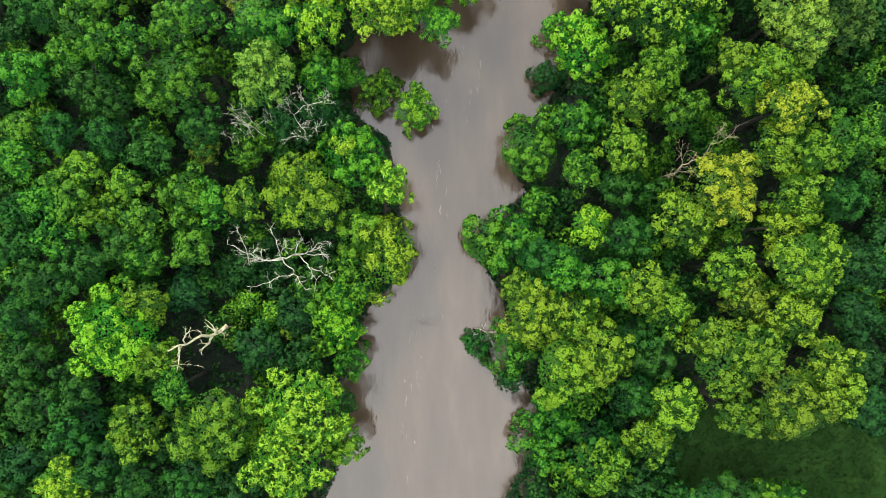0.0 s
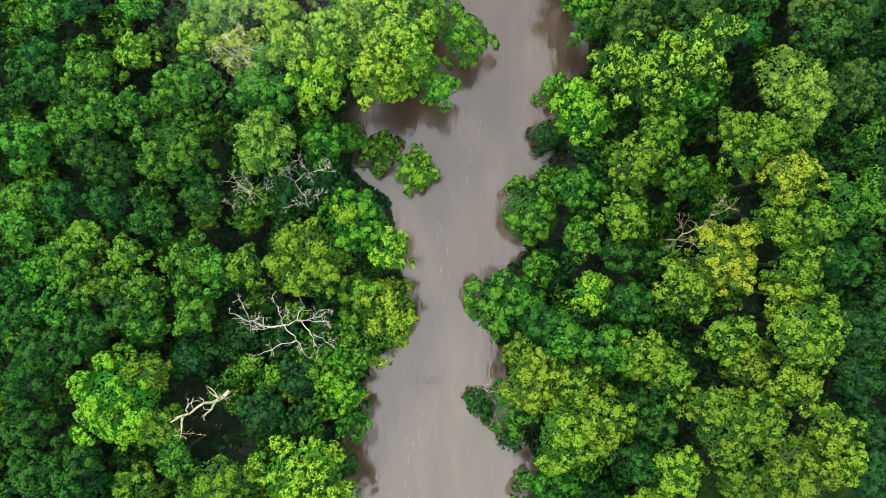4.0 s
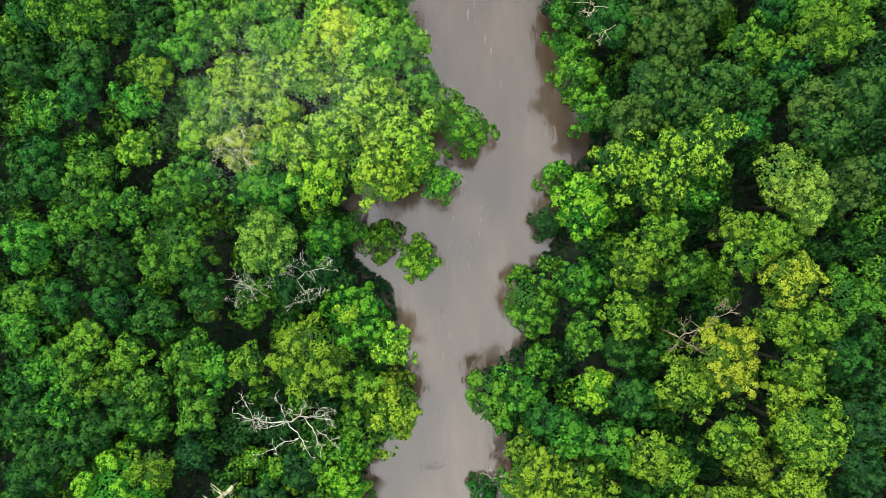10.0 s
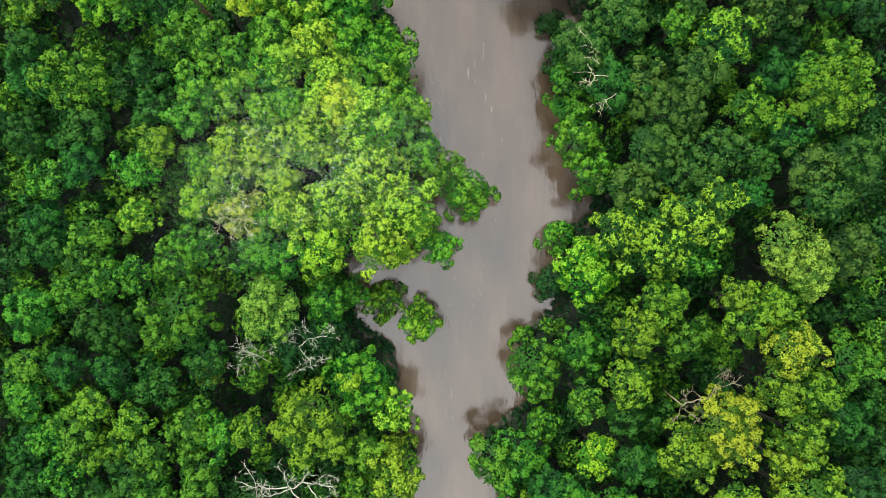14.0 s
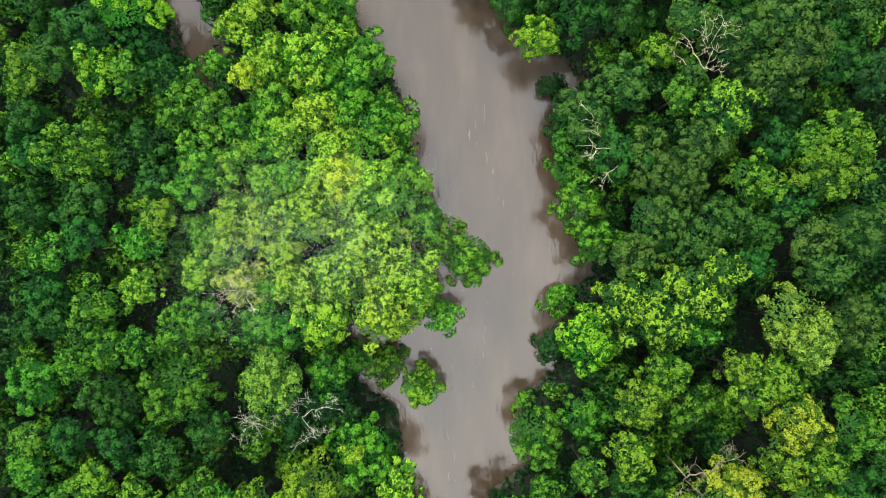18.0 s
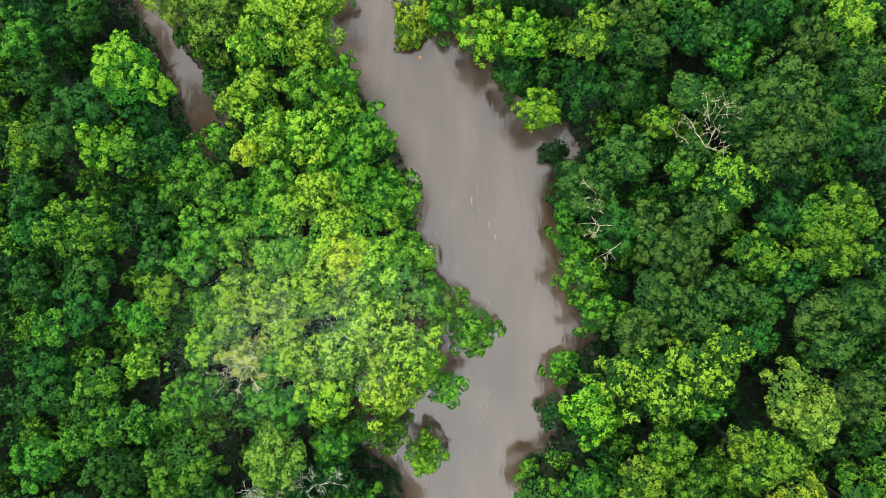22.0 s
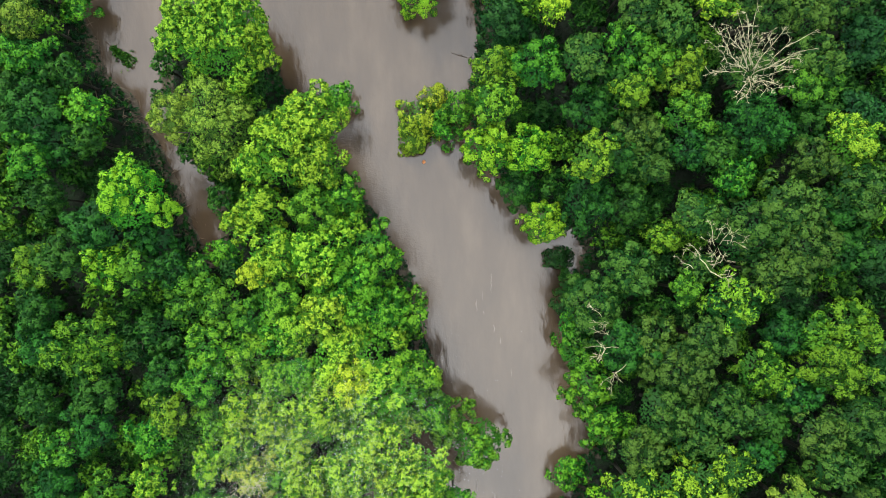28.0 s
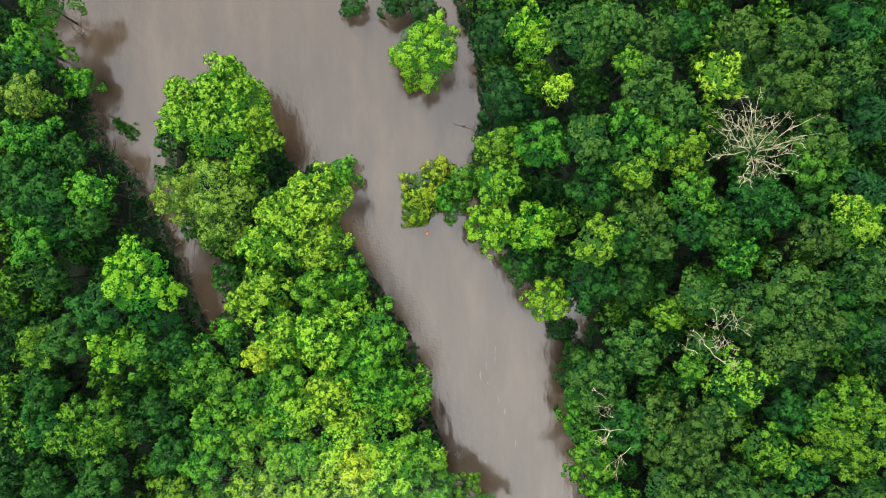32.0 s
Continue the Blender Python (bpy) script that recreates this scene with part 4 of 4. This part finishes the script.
branch(dead, GREYWOOD, 0.070, 6, [(-16.14, 12.48, 8.00), (-16.75, 12.81, 9.00), (-17.76, 12.25, 10.00)])
branch(dead, GREYWOOD, 0.049, 6, [(-16.67, 13.77, 8.00), (-15.83, 14.08, 10.00)])
branch(dead, GREYWOOD, 0.056, 6, [(-14.17, 16.61, 8.00), (-13.91, 16.96, 9.00), (-13.28, 17.35, 10.00)])
branch(dead, GREYWOOD, 0.056, 6, [(-17.64, 15.37, 8.00), (-17.91, 15.67, 9.00), (-18.73, 16.26, 10.00)])
branch(dead, GREYWOOD, 0.042, 6, [(-17.00, 15.89, 8.00), (-17.73, 16.62, 9.00), (-18.42, 16.57, 10.00)])
branch(dead, GREYWOOD, 0.042, 6, [(-14.92, 13.00, 8.00), (-14.84, 13.58, 9.00), (-14.32, 13.77, 10.00)])

dead = bare("dead_tree", 24.8, 8.6, "bare forked brownish dead branch reaching over olive crowns", "dead tree", TWIG_SHADED_TRUNK, 11)
branch(dead, TWIG_SHADED_TRUNK, 0.15, 3, [(24.34, 8.52, 12.00), (24.85, 9.23, 12.58), (25.70, 9.63, 13.17), (26.65, 9.91, 13.75), (27.17, 11.17, 14.33), (28.31, 11.54, 14.92), (28.85, 12.02, 15.50)])
branch(dead, TWIG_SHADED_TRUNK, 0.11, 3, [(24.82, 8.95, 12.00), (24.69, 9.57, 13.17), (24.14, 10.16, 14.33), (23.48, 10.56, 15.50)])
branch(dead, TWIG_SHADED_TRUNK, 0.09, 3, [(25.12, 9.86, 12.00), (25.09, 10.39, 12.88), (25.23, 10.61, 13.75), (25.60, 10.24, 14.62), (24.63, 9.30, 15.50)])
branch(dead, TWIG_SHADED_TRUNK, 0.09, 3, [(28.73, 11.75, 12.00), (28.40, 12.63, 13.75), (28.05, 12.88, 15.50)])
branch(dead, TWIG_SHADED_TRUNK, 0.12, 3, [(24.34, 8.52, 12.00), (24.72, 8.36, 13.75), (24.98, 8.09, 15.50)])
branch(dead, TWIG_SHADED_TRUNK, 0.1, 3, [(24.34, 8.52, 12.00), (23.31, 7.94, 13.75), (22.40, 7.79, 15.50)])
branch(dead, TWIG_SHADED_TRUNK, 0.07, 3, [(29.58, 12.06, 12.00), (28.40, 12.28, 13.75), (27.54, 12.30, 15.50)])

dead = bare("dead_tree", 18.2, 44.0, "bleached dead limbs showing through dull green crown", "dead tree", DEAD, 8)
branch(dead, DEAD, 0.082, 0, [(17.13, 44.23, 12.20), (15.53, 44.26, 12.53), (14.56, 44.57, 12.87), (13.11, 44.47, 13.20)])
branch(dead, DEAD, 0.068, 0, [(15.61, 44.27, 12.20), (15.18, 43.53, 12.70), (13.68, 43.50, 13.20)])
branch(dead, DEAD, 0.068, 0, [(15.73, 44.14, 12.20), (15.18, 43.53, 12.70), (14.75, 42.99, 13.20)])
branch(dead, DEAD, 0.054, 0, [(16.13, 45.59, 12.20), (15.24, 46.19, 12.70), (14.22, 46.00, 13.20)])
branch(dead, DEAD, 0.061, 0, [(17.88, 42.39, 12.20), (16.64, 41.62, 12.70), (15.48, 41.11, 13.20)])
branch(dead, DEAD, 0.054, 0, [(16.76, 41.62, 12.20), (16.32, 40.91, 12.70), (16.00, 40.32, 13.20)])
branch(dead, DEAD, 0.048, 0, [(15.39, 47.62, 12.20), (14.57, 48.38, 12.70), (13.70, 48.95, 13.20)])
branch(dead, DEAD, 0.041, 0, [(16.16, 46.87, 12.20), (15.14, 47.00, 13.20)])
branch(dead, DEAD, 0.048, 0, [(14.43, 43.87, 6.00), (13.65, 44.36, 6.00), (13.13, 44.77, 6.00)])

dead = bare("dead_tree", 27.6, 52.8, "bleached dead branch fork rising out of dense forest", "dead tree", DEAD, 12)
branch(dead, DEAD, 0.102, 0, [(26.52, 52.07, 14.20), (25.81, 53.02, 14.56), (25.10, 53.56, 14.92), (24.75, 54.26, 15.28), (23.99, 55.02, 15.64), (23.46, 55.24, 16.00)])
branch(dead, DEAD, 0.068, 0, [(26.35, 52.31, 14.20), (26.73, 51.80, 15.10), (27.50, 51.86, 16.00)])
branch(dead, DEAD, 0.068, 0, [(26.52, 52.07, 14.20), (27.19, 51.55, 15.10), (27.61, 51.75, 16.00)])
branch(dead, DEAD, 0.082, 0, [(26.95, 54.89, 14.20), (26.42, 55.83, 15.10), (25.91, 56.96, 16.00)])
branch(dead, DEAD, 0.061, 0, [(26.84, 55.42, 14.20), (27.19, 56.05, 14.80), (27.07, 56.50, 15.40), (26.48, 56.72, 16.00)])
branch(dead, DEAD, 0.075, 0, [(27.48, 54.99, 14.20), (27.76, 55.79, 15.10), (27.85, 56.57, 16.00)])
branch(dead, DEAD, 0.061, 0, [(27.90, 55.40, 14.20), (28.21, 55.31, 15.10), (28.55, 55.11, 16.00)])
branch(dead, DEAD, 0.054, 0, [(26.95, 55.24, 14.20), (25.95, 55.26, 15.10), (25.30, 55.48, 16.00)])
branch(dead, DEAD, 0.068, 0, [(27.40, 54.29, 14.20), (27.47, 53.64, 15.10), (27.42, 53.25, 16.00)])
branch(dead, DEAD, 0.054, 0, [(27.28, 54.29, 14.20), (25.83, 53.52, 16.00)])
branch(dead, DEAD, 0.068, 0, [(24.65, 52.53, 14.20), (23.57, 53.10, 15.10), (22.40, 53.89, 16.00)])
branch(dead, DEAD, 0.095, 0, [(27.14, 52.49, 13.00), (27.23, 53.38, 14.00), (26.96, 54.67, 15.00)])
branch(dead, DEAD, 0.041, 0, [(28.69, 56.26, 14.20), (28.52, 56.03, 16.00)])
branch(dead, DEAD, 0.048, 0, [(25.51, 53.86, 14.20), (24.58, 54.13, 15.10), (24.00, 53.79, 16.00)])

dead = bare("dead_tree", 33.9, 74.0, "large bare dead tree with fine pale branches spread wide", "dead tree", DEAD, 8.5)
branch(dead, DEAD, 0.1, 8, [(33.92, 73.99, 8.50), (31.48, 74.93, 11.10), (29.80, 75.95, 12.65), (27.80, 77.38, 14.28)])
branch(dead, DEAD, 0.1, 8, [(33.92, 73.99, 8.50), (31.17, 73.85, 11.10), (29.57, 73.46, 12.65), (27.27, 73.16, 13.73)])
branch(dead, DEAD, 0.1, 8, [(33.92, 73.99, 8.50), (32.20, 75.13, 11.10), (30.69, 76.34, 12.65), (28.87, 77.93, 14.29)])
branch(dead, DEAD, 0.1, 8, [(33.92, 73.99, 8.50), (32.20, 75.36, 11.10), (31.53, 76.90, 12.65), (30.14, 78.85, 14.44)])
branch(dead, DEAD, 0.1, 8, [(33.92, 73.99, 8.50), (32.71, 75.74, 11.10), (31.95, 77.07, 12.65), (31.22, 79.31, 13.82)])
branch(dead, DEAD, 0.1, 8, [(33.92, 73.99, 8.50), (32.69, 75.27, 11.10), (32.42, 76.84, 12.65), (31.81, 78.86, 14.63)])
branch(dead, DEAD, 0.1, 8, [(33.92, 73.99, 8.50), (33.56, 74.67, 11.10), (33.43, 75.71, 12.65), (33.82, 77.20, 14.02)])
branch(dead, DEAD, 0.1, 8, [(33.92, 73.99, 8.50), (34.93, 74.58, 11.10), (35.75, 75.83, 12.65), (38.02, 76.92, 13.70)])
branch(dead, DEAD, 0.1, 8, [(33.92, 73.99, 8.50), (34.86, 74.24, 11.10), (35.82, 74.65, 12.65), (37.48, 75.07, 14.11)])
branch(dead, DEAD, 0.1, 8, [(33.92, 73.99, 8.50), (34.27, 74.01, 11.10), (35.19, 73.96, 12.65), (36.18, 74.08, 14.67)])
branch(dead, DEAD, 0.1, 8, [(33.92, 73.99, 8.50), (34.05, 72.82, 11.10), (34.63, 72.00, 12.65), (35.25, 71.27, 14.34)])
branch(dead, DEAD, 0.1, 8, [(33.92, 73.99, 8.50), (33.26, 72.79, 11.10), (33.63, 71.90, 12.65), (33.61, 71.06, 14.20)])
branch(dead, DEAD, 0.1, 8, [(33.92, 73.99, 8.50), (32.68, 72.80, 11.10), (31.88, 71.47, 12.65), (31.05, 70.13, 13.80)])
branch(dead, DEAD, 0.1, 8, [(33.92, 73.99, 8.50), (32.13, 72.73, 11.10), (31.55, 72.16, 12.65), (30.03, 70.81, 14.52)])
branch(dead, DEAD, 0.1, 8, [(33.92, 73.99, 8.50), (33.92, 75.20, 11.10), (34.33, 76.01, 12.65), (35.05, 77.55, 14.62)])
branch(dead, DEAD, 0.1, 8, [(33.92, 73.99, 8.50), (31.74, 74.39, 11.10), (30.33, 74.89, 12.65), (29.10, 75.81, 13.86)])
branch(dead, DEAD, 0.07, 8, [(33.92, 73.99, 8.50), (34.21, 73.36, 11.10), (34.58, 73.13, 12.65), (35.72, 73.17, 13.83)])
branch(dead, DEAD, 0.07, 8, [(33.92, 73.99, 8.50), (31.20, 74.55, 11.10), (29.25, 75.44, 12.65), (27.29, 76.28, 13.97)])
branch(dead, DEAD, 0.07, 8, [(33.92, 73.99, 8.50), (33.11, 74.69, 11.10), (32.43, 74.99, 12.65), (32.57, 76.09, 13.84)])
branch(dead, DEAD, 0.07, 8, [(33.92, 73.99, 8.50), (33.11, 72.83, 11.10), (32.31, 72.28, 12.65), (31.94, 71.31, 14.13)])
branch(dead, DEAD, 0.07, 8, [(33.92, 73.99, 8.50), (32.39, 74.97, 11.10), (31.27, 76.06, 12.65), (29.84, 77.50, 14.72)])

dead = bare("fallen_branch", -50.6, 96.7, "dark wet fallen branch lying half in the river", "branch", WETWOOD)
branch(dead, WETWOOD, 0.16, 2, [(-52.59, 97.57, 0.90), (-50.57, 96.63, 0.50), (-48.56, 95.47, 0.30), (-47.25, 93.87, 0.15), (-46.40, 92.52, -0.05)])
branch(dead, WETWOOD, 0.07, 2, [(-47.08, 93.70, 0.20), (-46.47, 95.06, 0.80), (-46.65, 96.32, 0.90), (-47.37, 97.33, 0.60)])
branch(dead, WETWOOD, 0.07, 2, [(-48.56, 95.47, 0.30), (-48.99, 96.35, 0.50), (-49.47, 96.77, 0.40)])

dead = bare("driftwood", 1.1, 80.2, "short dark driftwood log floating near the bank", "driftwood", WETWOOD)
branch(dead, WETWOOD, 0.12, 1, [(0.33, 80.49, 0.06), (1.25, 80.08, 0.10), (2.25, 79.77, 0.02)])

dead = bare("fallen_branch", 5.3, -10.5, "broken bare branch trailing from bank into the water", "branch", GREYWOOD)
branch(dead, GREYWOOD, 0.12, 3, [(7.24, -9.53, 1.60), (6.24, -10.03, 1.00), (4.99, -10.35, 0.80), (3.44, -10.54, 0.50)])
branch(dead, GREYWOOD, 0.07, 3, [(4.99, -10.35, 0.80), (4.14, -9.80, 0.70), (3.30, -10.05, 0.40)])
branch(dead, GREYWOOD, 0.06, 3, [(4.72, -11.10, 0.50), (4.75, -12.55, 0.30), (4.34, -14.01, 0.10)])

dead = bare("browned_twigs", -24.1, 29.6, "bare pale twigs of a thinning dying tree", "dead tree", DEAD, 8)
branch(dead, DEAD, 0.06, 6, [(-24.06, 29.62, 8.00), (-24.94, 29.72, 11.00), (-25.70, 29.52, 12.90)])
branch(dead, DEAD, 0.06, 6, [(-24.06, 29.62, 8.00), (-24.63, 29.00, 11.00), (-25.10, 28.11, 12.90)])
branch(dead, DEAD, 0.06, 6, [(-24.06, 29.62, 8.00), (-23.86, 28.56, 11.00), (-23.58, 27.24, 12.90)])
branch(dead, DEAD, 0.06, 6, [(-24.06, 29.62, 8.00), (-22.77, 28.76, 11.00), (-21.44, 27.65, 12.90)])
branch(dead, DEAD, 0.06, 6, [(-24.06, 29.62, 8.00), (-22.29, 29.53, 11.00), (-20.51, 29.16, 12.90)])
branch(dead, DEAD, 0.06, 6, [(-24.06, 29.62, 8.00), (-23.06, 30.41, 11.00), (-22.02, 30.88, 12.90)])
branch(dead, DEAD, 0.06, 6, [(-24.06, 29.62, 8.00), (-24.15, 30.48, 11.00), (-24.16, 31.02, 12.90)])


# ---------- small things on the water and along the banks ----------
def leaf_heap(name, spots, heights, mats, per, length, width, seed, young_lit=0.4, upright=0.5):
    """A joined heap of leaves round the given spots."""
    rng = np.random.default_rng(seed)
    at = np.asarray(spots, float)
    out = unit(rng.normal(size=at.shape) * 0.6 + (0, 0, upright * 2))
    at = at + rng.random(at.shape) * (0, 0, heights)
    v, f, tint = leaves(rng, at, out, per, length, width, 0.8, young_lit)
    return mesh_of(name, v, f, mats, tint)


# a leafy broken branch afloat
raft = tagged(new("floating_branch"), "torn-off leafy branch floating on the brown water", "branch")
raft.matrix_basis = pose(-42.05, 81.7, 0.0, 0, 0, -42)
V, F = tube([([(-2.6, 0.1, 0.02), (-1.2, 0, 0.06), (0.2, 0.05, 0.08), (1.2, 0, 0.04)], 0.07, 0.02), ([(-0.6, 0, 0.06), (0.2, 0.5, 0.08), (0.9, 0.8, 0.04)], 0.04, 0.015), ([(-0.3, 0, 0.06), (0.3, -0.4, 0.08), (1.0, -0.7, 0.04)], 0.04, 0.015)])
part("stem", smooth(mesh_of("stem", V, F, (WETWOOD,))), raft, Matrix())
g = np.random.default_rng(8)
spots = np.stack([g.uniform(-1.5, 2.1, 170), np.zeros(170), np.zeros(170)], -1)
spots[:, 1] = g.normal(size=170) * (0.10 + 0.13 * (spots[:, 0] + 1.5))
part("leaves", leaf_heap("leaves", spots, 0.15, MAT["green"], 6, 0.26, 0.15, 9), raft, Matrix())

# an orange float by the flooded bush
bm = bmesh.new()
bmesh.ops.create_uvsphere(bm, u_segments=16, v_segments=10, radius=0.22)
bmesh.ops.scale(bm, vec=(1, 1, 0.9), verts=bm.verts)
me = bpy.data.meshes.new("float_body")
bm.to_mesh(me)
bm.free()
me.materials.append(ORANGE)
buoy = tagged(new("float_ball"), "small orange float drifting by the flooded bush", "float")
buoy.matrix_basis = pose(-3.65, 66.65, 0.08)
part("body", smooth(me), buoy, Matrix())
V, F = tube([([(0, 0, 0.17), (0.01, 0, 0.24), (0.05, 0, 0.27)], 0.035, 0.03)], 6)
part("eyelet", mesh_of("eyelet", V, F, (WETWOOD,)), buoy, Matrix())

# mud, roots and litter along the side channel
g = np.random.default_rng(12)
roots = []
for _ in range(230):
    y = g.uniform(55, 87)
    x = float(along(INLET_LEFT, y)) + g.normal() * 1.3 - 0.9
    z = float(ground_z(np.float64(x), np.float64(y)))
    a, n = g.uniform(0, 6.28), g.uniform(0.5, 2.2)
    p0 = np.array((x, y, z + 0.05))
    p1 = p0 + np.array((math.cos(a), math.sin(a), g.uniform(0.0, 0.25))) * n
    roots.append(([p0, (p0 + p1) / 2 + (0, 0, 0.1), p1], g.uniform(0.03, 0.09), 0.015))
V, F = tube(roots, 5)
tagged(new("bank_roots", mesh_of("bank_roots", V, F, (WETWOOD,))), "dark tangled roots and sticks along the muddy bank", "roots", kind="stuff")
spots = []
for _ in range(3800):
    y = g.uniform(-32, 95)
    edge, sign = (LEFT_BANK, -1) if g.random() < 0.45 else (RIGHT_BANK, 1)
    if edge is LEFT_BANK and y > 80:
        continue
    x = float(along(edge, y)) + sign * abs(g.normal()) * 1.0
    spots.append((x, y, max(0.02, float(ground_z(np.float64(x), np.float64(y))))))
for _ in range(520):
    y = g.uniform(54, 92)
    x = float(along(INLET_LEFT, y)) - 0.3 - abs(g.normal()) * 2.0
    spots.append((x, y, max(0.02, float(ground_z(np.float64(x), np.float64(y))))))
tagged(new("bank_plants", leaf_heap("bank_plants", spots, 0.8, MAT["dusky"], 5, 0.3, 0.18, 13, 0.25)), "low dark plants and leaf litter along the water's edge", "plants", kind="stuff")

# ferns and seedlings on the forest floor
spots = []
for _ in range(21000):
    x, y = g.uniform(-60, 60), g.uniform(-38, 101)
    if wet(np.float64(x), np.float64(y)) < -0.4 and not in_meadow(x, y):
        spots.append((x, y, float(ground_z(np.float64(x), np.float64(y)))))
tagged(new("forest_floor_plants", leaf_heap("forest_floor_plants", spots, 2.2, MAT["deep"], 4, 0.46, 0.28, 14, 0.35)), "dark ferns and seedlings under the trees", "plants", kind="stuff")

# grass in the clearing
spots = []
for _ in range(6500):
    x, y = g.uniform(26, 66), g.uniform(-34, -19.5)
    spots.append((x, y, float(ground_z(np.float64(x), np.float64(y)))))
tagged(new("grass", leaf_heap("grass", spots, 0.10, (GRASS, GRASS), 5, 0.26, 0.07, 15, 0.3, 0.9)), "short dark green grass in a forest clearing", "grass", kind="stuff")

# foam: broken wisps drawn out along the current, and an eddy of curled lines
V, F = [], []


def wisp(points, width):
    """A thin ragged ribbon of foam along points of the water's surface."""
    k, m = len(V), len(points)
    for i, (x, y) in enumerate(points):
        ax, ay = points[max(i - 1, 0)]
        bx, by = points[min(i + 1, m - 1)]
        d = math.hypot(bx - ax, by - ay) or 1.0
        w = width * math.sin(math.pi * (i + 0.35) / (m - 0.3)) * g.uniform(0.35, 1.2)
        V.append((x - (by - ay) / d * w, y + (bx - ax) / d * w, 0.012))
        V.append((x + (by - ay) / d * w, y - (bx - ax) / d * w, 0.014))
    F.extend((k + 2 * i, k + 2 * i + 1, k + 2 * i + 3, k + 2 * i + 2) for i in range(m - 1))


for cx, cy, sx, sy, count in ((-4.6, -17.5, 0.5, 5.0, 20), (-1.0, 12.0, 0.5, 6.0, 16), (2.4, 20.0, 0.6, 3.5, 10), (4.5, 46.0, 0.7, 7.0, 8)):
    for _ in range(count):
        y0 = cy + g.normal() * sy
        x0 = cx + 0.8 * math.sin(0.35 * y0) + g.normal() * sx
        n, bend = g.uniform(0.4, 1.7), g.uniform(-0.4, 0.4)
        wisp([(x0 + bend * u * u + 0.05 * math.sin(9 * u + y0), y0 + n * u) for u in np.linspace(-0.5, 0.5, 8)], g.uniform(0.03, 0.10))
for _ in range(26):
    r, a0, arc = g.uniform(0.25, 1.5), g.uniform(2.6, 5.6), g.uniform(0.4, 1.3)
    wisp([(-2.3 + 1.25 * r * math.cos(a0 + arc * u), -8.4 + 0.8 * r * math.sin(a0 + arc * u)) for u in np.linspace(0, 1, 8)], g.uniform(0.03, 0.13))
tagged(new("river_foam", mesh_of("river_foam", V, F, (FOAM,))), "thin curling wisps of pale foam on brown water", "foam", kind="stuff")

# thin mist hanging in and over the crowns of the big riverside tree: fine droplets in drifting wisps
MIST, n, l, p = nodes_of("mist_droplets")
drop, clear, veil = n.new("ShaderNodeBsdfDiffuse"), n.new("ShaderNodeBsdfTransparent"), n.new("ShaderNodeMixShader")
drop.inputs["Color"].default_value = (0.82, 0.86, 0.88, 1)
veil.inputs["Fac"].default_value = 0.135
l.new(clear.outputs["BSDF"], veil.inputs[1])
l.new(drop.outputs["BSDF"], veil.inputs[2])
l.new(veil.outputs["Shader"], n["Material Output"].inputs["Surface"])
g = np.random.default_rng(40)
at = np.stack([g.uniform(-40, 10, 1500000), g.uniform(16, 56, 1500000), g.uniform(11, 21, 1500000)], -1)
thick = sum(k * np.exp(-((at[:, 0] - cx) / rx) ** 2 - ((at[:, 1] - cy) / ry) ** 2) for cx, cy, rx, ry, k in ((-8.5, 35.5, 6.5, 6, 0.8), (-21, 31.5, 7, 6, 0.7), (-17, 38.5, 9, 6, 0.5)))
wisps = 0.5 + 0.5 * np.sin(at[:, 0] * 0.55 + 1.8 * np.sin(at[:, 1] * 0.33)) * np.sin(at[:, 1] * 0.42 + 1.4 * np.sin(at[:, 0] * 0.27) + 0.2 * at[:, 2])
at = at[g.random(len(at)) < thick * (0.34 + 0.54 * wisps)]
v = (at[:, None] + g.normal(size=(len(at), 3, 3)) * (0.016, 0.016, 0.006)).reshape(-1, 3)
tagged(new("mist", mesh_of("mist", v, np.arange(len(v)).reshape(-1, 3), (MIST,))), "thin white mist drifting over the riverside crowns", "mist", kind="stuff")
